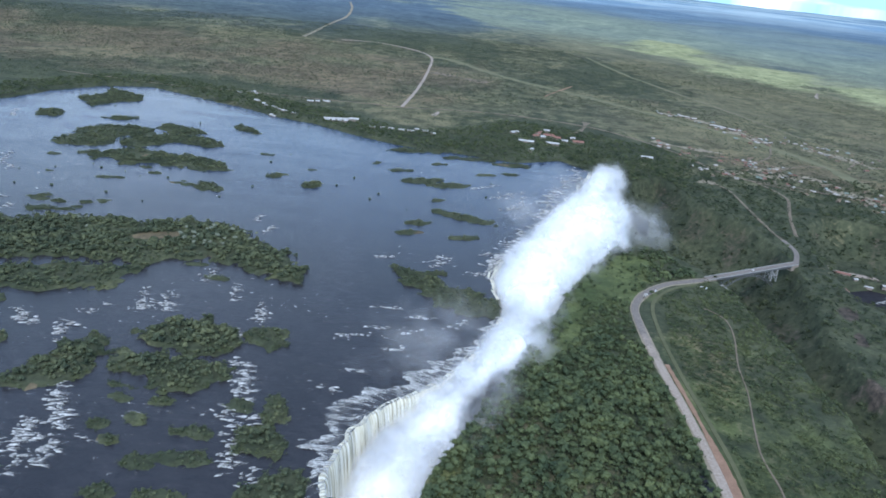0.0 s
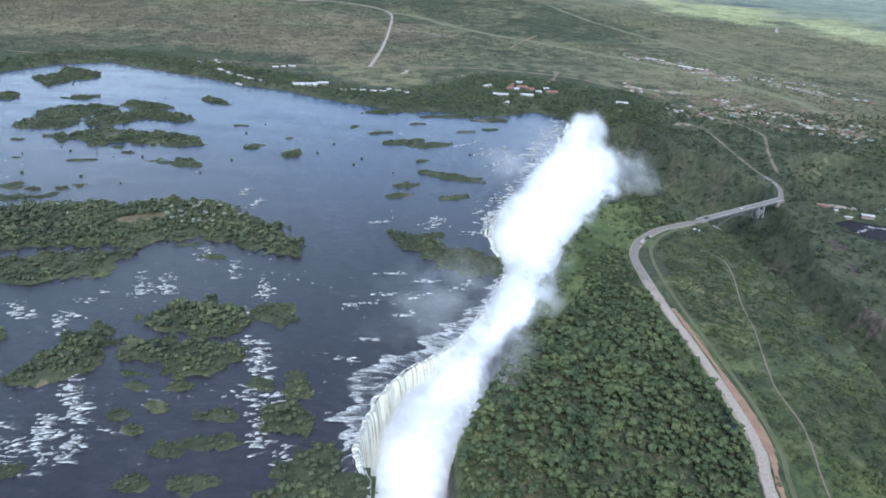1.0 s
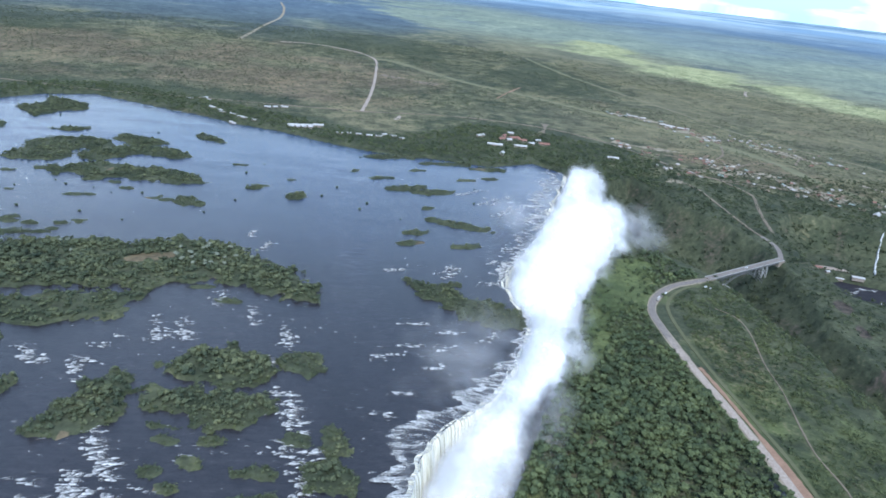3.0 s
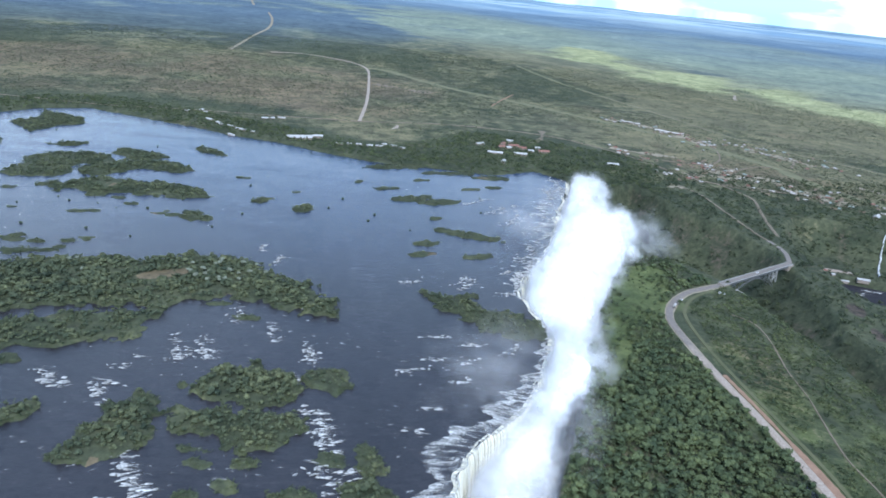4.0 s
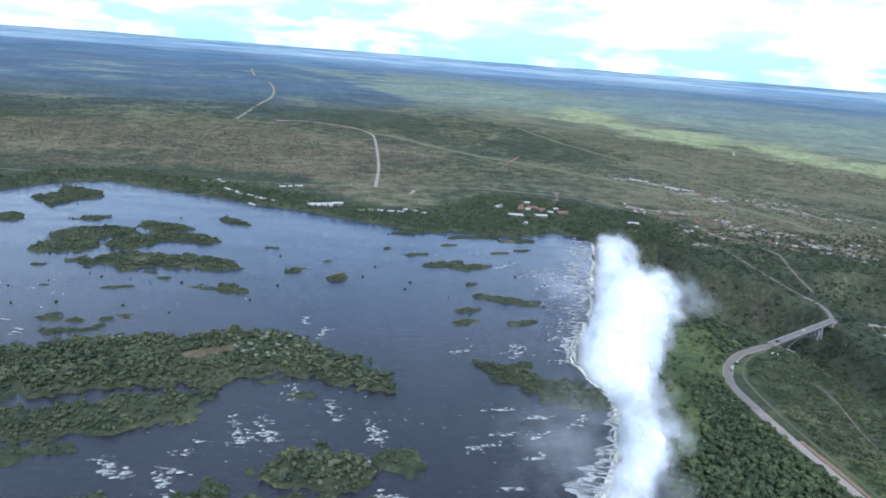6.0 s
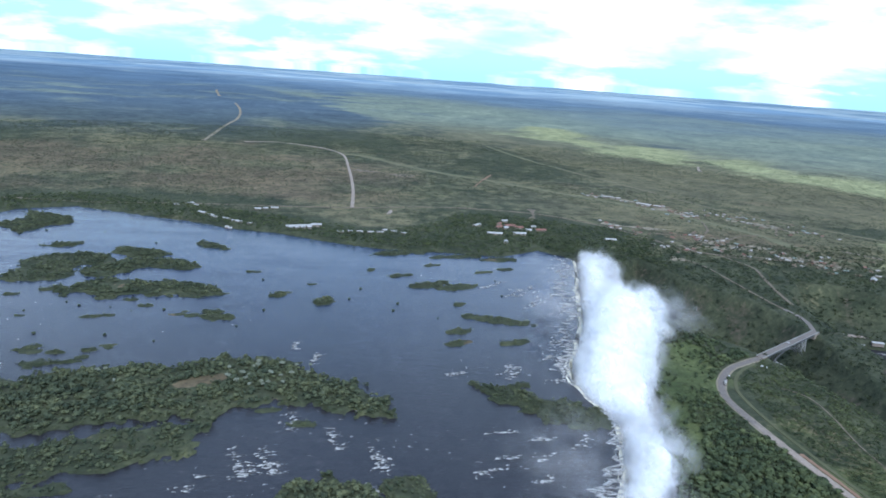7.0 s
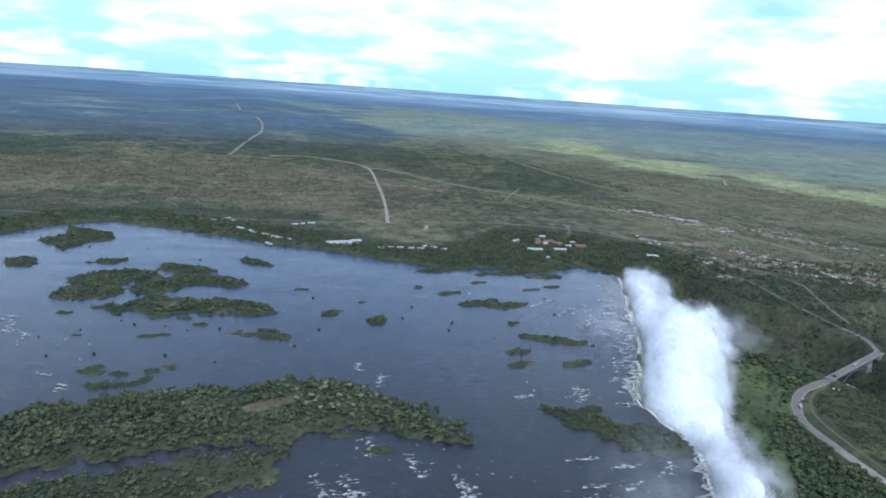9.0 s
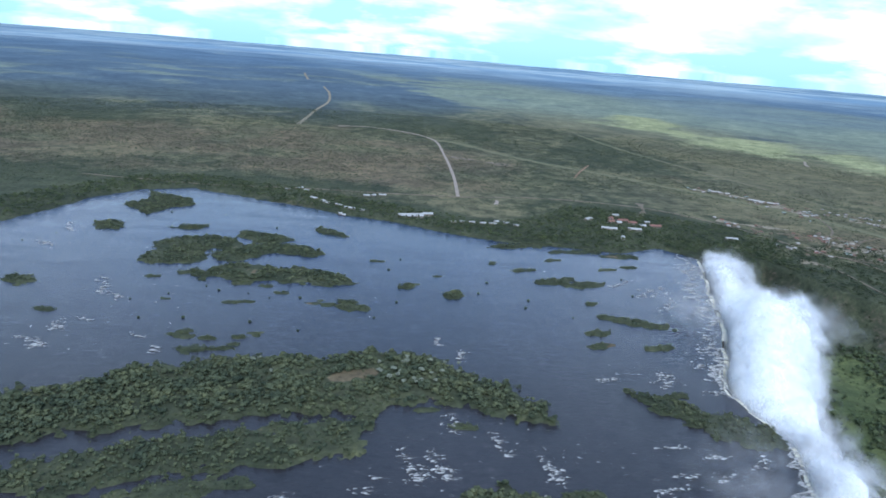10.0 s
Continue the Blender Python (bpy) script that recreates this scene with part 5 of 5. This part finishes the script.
def trunk_mesh(seed):
    """A tapered trunk with three limbs, for a tree 4 m high."""
    rng = np.random.default_rng(seed)
    vs, fs = [], []
    def limb(a, b, ra, rb):
        base = sum(len(v) for v in vs)
        a, b = np.array(a, float), np.array(b, float)
        ring = [(math.cos(k * math.pi / 3), math.sin(k * math.pi / 3), 0) for k in range(6)]
        mid = (a + b) / 2 + rng.normal(size=3) * 0.06
        vs.append(np.array([p + np.array(q) * r for p, r in ((a, ra), (mid, (ra + rb) / 2), (b, rb)) for q in ring]))
        for lv in range(2):
            for k in range(6):
                fs.append((base + lv * 6 + k, base + lv * 6 + (k + 1) % 6, base + lv * 6 + 6 + (k + 1) % 6, base + lv * 6 + 6 + k))
    limb((0, 0, -0.3), (0, 0, 1.6), 0.22, 0.15)
    for k in range(3):
        a = k * 2.1 + rng.random()
        limb((0, 0, 1.5), (0.9 * math.cos(a), 0.9 * math.sin(a), 2.5 + 0.4 * rng.random()), 0.12, 0.05)
    return mesh_from("trunk", np.concatenate(vs), fs, BARK)


def crown_mesh(seed, mat):
    t = crown_template(seed, 110, 2) * (2.1, 2.1, 1.7) + (0, 0, 2.9)
    me = mesh_from("crown", t.reshape(-1, 3), np.arange(len(t) * 3).reshape(-1, 3), mat)
    give(me, "tint", np.full(len(t) * 3, 0.5))
    return me


def tree_master(seed, mat, label):
    ob = tagged(new("tree"), label, "tree")
    part("trunk", trunk_mesh(seed), ob)
    part("crown", crown_mesh(seed, mat), ob)
    ob.matrix_basis = Matrix.Identity(4)
    return ob


GREEN_TREES = "round dark green tree standing alone"
masters = [tree_master(60 + k, LEAF, GREEN_TREES) for k in range(3)] + [tree_master(70 + k, LEAF_GREY, "pale grey-green tree above the island wood") for k in range(2)]
first_use = set()


def tree(k, x, y, z, size, turn, group):
    m = Matrix.LocRotScale((x, y, z), Euler((0, 0, turn)), (size, size, size))
    if k not in first_use:
        first_use.add(k)
        masters[k].matrix_basis = m
        masters[k]["group"] = group
        return
    copy_thing(masters[k], Matrix.LocRotScale((x, y, z), Euler((0, 0, turn)), (size / masters[k].scale[0],) * 3))["group"] = group


rng = np.random.default_rng(77)
for k in range(26):
    u = rng.random()
    x = -225 - (95 if k % 4 else 260) * u + rng.normal() * 6
    y = 745 + 60 * rng.random()
    tree(3 + k % 2, x, y, 3.4, 1.1 + 0.5 * rng.random(), rng.random() * 6, "pale trees on the large island")
for k in range(60):
    u, v = rng.random(), rng.normal() * 0.28
    x, y = 120 + 150 * u + 60 * v, 560 + 290 * u - 45 * v
    z, river, chasm, cut, far = land(np.array([x]), np.array([y]))
    if chasm[0] < -6 and cut[0] < -3 and off_roads(np.array([x]), np.array([y]), 9)[0]:
        tree(k % 3, x, y, z[0] - 0.1, 0.5 + 0.75 * rng.random(), rng.random() * 6, "trees on the meadow")
tree(0, 250, 737, land(np.array([250.0]), np.array([737.0]))[0][0], 1.5, 1, "trees by the road")
for x, y in ((-512, 1345), (-619, 1420), (-851, 1240), (-880, 1190), (-720, 1420), (-560, 1020), (-540, 1005), (-500, 1000), (-470, 985), (-455, 1010), (-430, 990), (-600, 985), (-640, 960), (-310, 1130), (-290, 1190), (-330, 930), (-120, 990), (-110, 1020), (-60, 960), (60, 1060), (70, 1140), (-160, 1090), (-180, 1040), (-480, 900), (-420, 880), (-300, 990), (-560, 905), (-610, 900)):
    tall = 0.5 + 0.6 * rng.random()
    tree(int(abs(x)) % 3, x, y, -2.2 * tall, tall, x, "drowned trees in the river")

# ---- bridge ----
STEEL_DARK = plain("dark_steel", (0.10, 0.105, 0.11), (0.2, 0.2, 0.2), 0.5, 0.5, 0.3)


def box(bm, a, b, wide, high, up=(0, 0, 1)):
    """A beam from a to b."""
    a, b = Vector(a), Vector(b)
    along = (b - a).normalized()
    side = along.cross(Vector(up))
    if side.length < 1e-4:
        side = Vector((1, 0, 0))
    side = side.normalized() * wide / 2
    top = side.cross(along).normalized() * high / 2
    v = [bm.verts.new(p + s * side + t * top) for p in (a, b) for s, t in ((-1, -1), (1, -1), (1, 1), (-1, 1))]
    for q in ((0, 1, 2, 3), (7, 6, 5, 4), (0, 4, 5, 1), (1, 5, 6, 2), (2, 6, 7, 3), (3, 7, 4, 0)):
        bm.faces.new([v[k] for k in q])


def beam(name, parent, mat, *beams, label=""):
    bm = bmesh.new()
    for args in beams:
        box(bm, *args)
    bmesh.ops.recalc_face_normals(bm, faces=bm.faces)
    me = bpy.data.meshes.new(name)
    bm.to_mesh(me)
    bm.free()
    me.materials.append(mat)
    return part(name, me, parent, label)


def make_bridge():
    """A steel arch bridge; u runs from the near bank to the far one."""
    a, b = Vector((337, 802.5, 6.2)), Vector((487, 887, 7.0))
    along = (b - a).normalized()
    side = along.cross(Vector((0, 0, 1))).normalized()
    length = (b - a).length
    at = lambda u, v, z: a + along * u + side * v + Vector((0, 0, z + (b.z - a.z) * u / length))
    bridge = tagged(new("bridge"), "grey steel arch bridge carrying road over gorge", "bridge")
    deck = beam("deck", bridge, ASPHALT, (at(0, 0, 0), at(length, 0, 0), 8.4, 1.0), label="grey road deck with tracks")
    for v in (-4.7, 4.7):
        beam("parapet", deck, STEEL, (at(0, v, 0.9), at(length, v, 0.9), 0.35, 1.1))
        beam("girder", bridge, STEEL_DARK, (at(8, v * 0.8, -1.6), at(length - 12, v * 0.8, -1.6), 0.6, 2.0))
    u0, u1, rise = 16, 130, 21.0
    curve = lambda u: -3.2 - rise * ((2 * (u - u0) / (u1 - u0) - 1) ** 2)
    marks = np.linspace(u0, u1, 17)
    for v in (-4.0, 4.0):
        rib = beam("arch_rib", bridge, STEEL_DARK, *[(at(p, v, curve(p)), at(q, v, curve(q)), 0.6, 0.8) for p, q in zip(marks, marks[1:])])
        beam("lower_rib", bridge, STEEL_DARK, *[(at(p, v, curve(p) - 1.2 - 2.2 * abs(2 * (p - u0) / (u1 - u0) - 1)), at(q, v, curve(q) - 1.2 - 2.2 * abs(2 * (q - u0) / (u1 - u0) - 1)), 0.6, 0.7) for p, q in zip(marks, marks[1:])])
        for p in marks[1:-1]:
            if curve(p) < -4.5:
                beam("spandrel_post", rib, STEEL_DARK, (at(p, v, -2), at(p, v, curve(p)), 0.5, 0.5, along))
    for u, foot in ((120, -17), (131, -19)):
        for v in (-4.2, 4.2):
            beam("trestle_leg", bridge, STEEL, (at(u, v, -2), at(u + 0.8, v * 1.25, foot), 1.1, 1.1, along))
        beam("trestle_brace", bridge, STEEL, (at(u, -4.2, -2), at(u, 5, foot), 0.5, 0.5), (at(u, 4.2, -2), at(u, -5, foot), 0.5, 0.5), (at(u, -4.6, foot / 2), at(u, 4.6, foot / 2), 0.5, 0.5))
    beam("trestle_side", bridge, STEEL, (at(120, 4.3, -2), at(131, 5, -18), 0.5, 0.5), (at(131, 4.3, -2), at(120, 5, -17), 0.5, 0.5), (at(120, 4.7, -10), at(131, 4.7, -10), 0.5, 0.5))
    for u in (6, length - 6):
        beam("abutment", bridge, PLASTER, (at(u - 7, 0, -4), at(u + 7, 0, -4), 9.5, 7.5))


make_bridge()


# ---- buildings ----
def gable(name, x0, x1, y0, y1, z0, z1, over, mat, parent, label=""):
    """A pitched roof with eaves and thickness."""
    bm = bmesh.new()
    m = (y0 + y1) / 2
    prof = [(y0 - over, z0 - 0.15), (m, z1), (y1 + over, z0 - 0.15), (y1 + over, z0 - 0.45), (m, z1 - 0.35), (y0 - over, z0 - 0.45)]
    ends = [[bm.verts.new((x, y, z)) for y, z in prof] for x in (x0 - over, x1 + over)]
    for k in range(6):
        bm.faces.new((ends[0][k], ends[0][(k + 1) % 6], ends[1][(k + 1) % 6], ends[1][k]))
    for e in ends:
        bm.faces.new((e[0], e[1], e[4], e[5]))
        bm.faces.new((e[1], e[2], e[3], e[4]))
    bmesh.ops.recalc_face_normals(bm, faces=bm.faces)
    me = bpy.data.meshes.new(name)
    bm.to_mesh(me)
    bm.free()
    me.materials.append(mat)
    return part(name, me, parent, label)


def house(x, y, length, width, wall, rise, heading, roof, label, name="house", wings=0):
    ob = tagged(new(name), label, "building")
    z = float(land(np.array([float(x)]), np.array([float(y)]))[0][0])
    p = out(np.array(float(x)), np.array(float(y)), np.array(z))
    l, w = length / 2, width / 2
    beam("wall", ob, PLASTER, ((-l, 0, wall / 2 - 1), (l, 0, wall / 2 - 1), width, wall + 2))
    gable("roof", -l, l, -w, w, wall, wall + rise, 0.8, roof, ob)
    for k in range(wings):
        u = -l + (k + 0.5) * length / wings
        wing = beam("wing_wall", ob, PLASTER, ((u - 4, -w - 5, wall / 2 - 1), (u + 4, -w - 5, wall / 2 - 1), 10, wall + 1.5))
        gable("wing_roof", u - 4, u + 4, -w - 10, -w, wall - 0.4, wall + rise - 0.8, 0.7, roof, wing)
    ob.matrix_basis = Matrix.LocRotScale(tuple(p), Euler((0, 0, radians(heading))), None)
    return ob


house(-262, 1476, 52, 8, 5, 2.5, 14, ROOF_WHITE, "long white-roofed riverside hotel with wings", "hotel", 4)
house(-226, 1492, 20, 9, 5, 2.5, 10, ROOF_WHITE, "white-roofed hotel annexe by the river", "hotel")
for x, y, l, h in ((-536, 1672, 16, 30), (-509, 1691, 20, 60), (-492, 1668, 18, -30), (-469, 1593, 26, -32), (-448, 1570, 18, -34), (-439, 1553, 22, -30), (-412, 1536, 24, -28), (-392, 1516, 20, -28), (-381, 1509, 16, -20), (-362, 1500, 14, -10), (-356, 1645, 20, 10), (-320, 1662, 24, 0), (-340, 1652, 14, 40), (-405, 1479, 9, 0), (-398, 1474, 9, 0)):
    house(x, y, 0.68 * l, 4.6 + l % 3, 2.6, 1.8, h + x % 17 - 8, ROOF_WHITE, "white-roofed riverside lodge among trees")
for x, y, l, h in ((-178, 1447, 20, -8), (-158, 1452, 14, 5), (-137, 1452, 22, -12), (-116, 1450, 20, 0), (-96, 1449, 24, -8), (-66, 1461, 20, -6), (-48, 1447, 18, 0), (-85, 1470, 14, 30)):
    house(x, y, 0.6 * l, 4.6 + l % 3, 2.6, 1.8, h + x % 17 - 8, ROOF_WHITE, "white-roofed riverside chalet among trees")
for x, y, l, w, h, roof in ((132, 1543, 30, 12, 40, ROOF_WHITE), (154, 1465, 46, 12, -6, ROOF_WHITE), (211, 1469, 40, 12, -4, ROOF_WHITE), (211, 1549, 34, 20, 10, ROOF_RED), (190, 1560, 26, 16, 60, ROOF_RED), (228, 1530, 26, 18, -10, ROOF_RED), (242, 1505, 18, 14, 0, ROOF_WHITE), (273, 1510, 34, 14, 4, ROOF_RED), (265, 1540, 16, 10, 10, ROOF_WHITE), (212, 1596, 20, 12, 0, ROOF_WHITE), (180, 1530, 24, 14, 30, ROOF_RED), (158, 1390, 26, 10, 70, ROOF_WHITE), (410, 1436, 34, 12, -4, ROOF_WHITE), (195, 1525, 16, 12, 20, ROOF_WHITE)):
    house(x, y, 0.7 * l, 0.75 * w, 4, 2.6, h, roof, "white-roofed lodge building among trees" if roof is ROOF_WHITE else "red-roofed lodge building among trees")

rng = np.random.default_rng(90)
STREETS = [((600, 2020), (660, 1985), 9, 16), ((700, 1930), (795, 1700), 30, 26), ((470, 1612), (560, 1520), 12, 24), ((630, 1500), (690, 1450), 12, 26), ((640, 1400), (860, 1215), 40, 42), ((880, 1760), (1020, 1560), 26, 34), ((600, 1480), (680, 1420), 8, 20), ((500, 1400), (560, 1360), 7, 14)]
for (x0, y0), (x1, y1), n, wide in STREETS:
    for k in range(int(1.5 * n)):
        u = rng.random()
        x, y = x0 + (x1 - x0) * u + rng.normal() * wide, y0 + (y1 - y0) * u + rng.normal() * wide
        if land(np.array([x]), np.array([y]))[3][0] > -10:
            continue
        pick = rng.random()
        roof, word = (ROOF_PALE, "pale") if pick < 0.34 else (ROOF_RED, "red") if pick < 0.5 else (ROOF_THATCH, "brown") if pick < 0.86 else (ROOF_GREEN, "green")
        house(x, y, 5.5 + 6 * rng.random(), 4.5 + 2.5 * rng.random(), 2.3, 1.7, rng.integers(0, 6) * 30 + 12, roof, "small %s-roofed house in the town" % word)
for x, y, l, w, h in ((864, 1137, 22, 10, 10), (828, 1155, 16, 9, 40), (950, 1190, 18, 10, -20)):
    house(x, y, l, w, 5, 2.5, h, ROOF_WHITE, "white-roofed shed above the power station")
house(548, 858, 20, 10, 4, 3, 60, ROOF_RED, "orange-roofed building on the ridge by the bridge")
house(566, 846, 14, 8, 4, 2, 50, ROOF_THATCH, "brown shed on the ridge by the bridge")


# ---- small cascade and power house in the far gorge ----
CASCADE = plain("cascade_water", (0.5, 0.51, 0.51), (0.82, 0.82, 0.81), 0.4)


def make_cascade():
    rng = np.random.default_rng(8)
    top, foot = np.array((768, 1052)), np.array((722, 985))
    n = 46
    u = np.linspace(0, 1, n)
    mid = top + (foot - top) * u[:, None] + rng.normal(size=(n, 2)) * 0.7
    side = np.array((0.84, -0.54))
    w = 0.5 + 0.5 * u + rng.random(n) * 0.6
    x = mid[:, 0, None] + side[0] * w[:, None] * np.array([-1, -0.4, 0.4, 1])
    y = mid[:, 1, None] + side[1] * w[:, None] * np.array([-1, -0.4, 0.4, 1])
    z = np.maximum(land(x, y)[0], -52) + np.array([0.6, 3.6, 3.6, 0.6]) + 0.8 * rng.random((n, 4))
    ob = tagged(new("cascade", mesh_from("cascade", np.stack([x, y, z], -1).reshape(-1, 3), grid_faces(n, 4)[:, ::-1], CASCADE, True)), "thin white cascade down the gorge wall", "waterfall")


make_cascade()
house(684, 972, 18, 7, 4, 1.6, -18, ROOF_WHITE, "white-roofed power house at the gorge foot", "power_house")


house(628, 1004, 20, 5, 3, 1.6, -22, ROOF_RED, "orange-roofed shed above the power house")
house(638, 985, 6, 5, 3, 1.2, 10, ROOF_WHITE, "small white-roofed hut by the power house")
house(656, 978, 14, 3.5, 2.5, 1.0, -20, ROOF_WHITE, "long low white-roofed shed by the power house")
for x, y, l, w, h in ((718, 1883, 30, 14, -40), (742, 1860, 20, 10, -40), (700, 1900, 16, 10, 20), (648, 1992, 26, 9, -20), (672, 1975, 16, 8, 10)):
    house(x, y, l, w, 4, 2.0, h, ROOF_PALE, "large pale-roofed shed on the edge of town")


# ---- vehicles ----
TYRE = plain("tyre", (0.02, 0.02, 0.02), (0.04, 0.04, 0.04), 3.0)
GLASS = plain("dark_glass", (0.03, 0.035, 0.04), (0.05, 0.055, 0.06), 2.0, 0.15)


def wheels(ob, places, r):
    for x, y in places:
        bm = bmesh.new()
        bmesh.ops.create_cone(bm, cap_ends=True, segments=12, radius1=r, radius2=r, depth=0.3, matrix=pose(x, y, r, 90, 0, 0))
        me = bpy.data.meshes.new("wheel")
        bm.to_mesh(me)
        bm.free()
        me.materials.append(TYRE)
        part("wheel", me, ob)


def car(x, y, z, heading, paint, label):
    ob = tagged(new("car"), label, "car")
    beam("body", ob, paint, ((-2.2, 0, 0.75), (2.2, 0, 0.75), 1.8, 0.75))
    cabin = beam("cabin", ob, GLASS, ((-1.4, 0, 1.35), (0.9, 0, 1.35), 1.6, 0.5))
    beam("roof", cabin, paint, ((-1.3, 0, 1.65), (0.7, 0, 1.65), 1.6, 0.12))
    wheels(ob, ((-1.4, -0.85), (-1.4, 0.85), (1.4, -0.85), (1.4, 0.85)), 0.34)
    ob.matrix_basis = pose(x, y, z, 0, 0, heading)


def lorry(x, y, z, heading, paint, load, label):
    ob = tagged(new("lorry"), label, "lorry")
    beam("chassis", ob, TYRE, ((-4.5, 0, 0.9), (4.3, 0, 0.9), 2.0, 0.35))
    beam("cargo_box", ob, load, ((-4.6, 0, 2.35), (2.0, 0, 2.35), 2.5, 2.5))
    cab = beam("cab", ob, paint, ((2.3, 0, 1.95), (4.4, 0, 1.95), 2.4, 2.0))
    beam("windscreen", cab, GLASS, ((4.41, 0, 2.4), (4.46, 0, 2.4), 2.0, 0.8))
    wheels(ob, ((-3.6, -1.1), (-3.6, 1.1), (-2.4, -1.1), (-2.4, 1.1), (3.2, -1.1), (3.2, 1.1)), 0.5)
    ob.matrix_basis = pose(x, y, z, 0, 0, heading)


WHITE_PAINT = plain("white_paint", (0.7, 0.7, 0.7), (0.8, 0.8, 0.8), 2.0, 0.35)
level = lambda x, y: float(land(np.array([float(x)]), np.array([float(y)]))[0][0]) + 0.7
lorry(241, 729, level(241, 729), 58, WHITE_PAINT, ROOF_PALE, "white lorry with a pale box on the road bend")
car(258, 748, level(258, 748), 45, WHITE_PAINT, "white car on the road bend")
car(412, 846, 7.25, 30, WHITE_PAINT, "white car crossing the bridge")
car(322, 776, level(322, 776), 28, WHITE_PAINT, "white car parked by the bridge approach")
car(327, 773, level(327, 773), 60, WHITE_PAINT, "white car parked beside the bridge")


# ---- pool beside the road and scree below the bridge ----
def make_pool():
    pts = round_outline(213, 408, 34, 9, 98)
    bm = bmesh.new()
    z = level(213, 408) - 0.35
    f = bm.faces.new([bm.verts.new((x, y, z)) for x, y in pts])
    if f.normal.z < 0:
        f.normal_flip()
    bmesh.ops.triangulate(bm, faces=[f])
    bm.normal_update()
    me = bpy.data.meshes.new("pool")
    bm.to_mesh(me)
    bm.free()
    me.materials.append(WATER)
    tagged(new("pool", me), "small dark pool beside the road", "pool", kind="structure")


make_pool()
SCREE = plain("pale_scree", (0.22, 0.21, 0.2), (0.38, 0.36, 0.34), 0.4)


def make_scree():
    rng = np.random.default_rng(15)
    n = 30
    u = np.linspace(0, 1, n)
    x = 354 + 16 * u[:, None] + np.array([-3, -1, 1, 3]) * (0.6 + 0.5 * rng.random((n, 4)))
    y = 792 - 46 * u[:, None] + np.array([-2, -0.7, 0.7, 2]) * (0.6 + 0.5 * rng.random((n, 4)))
    z = land(x, y)[0] + np.array([-0.5, 0.8, 0.8, -0.5]) + 0.5 * rng.random((n, 4))
    tagged(new("scree", mesh_from("scree", np.stack([x, y, z], -1).reshape(-1, 3), grid_faces(n, 4), SCREE)), "pale broken rock below the bridge abutment", "scree", kind="stuff")


make_scree()
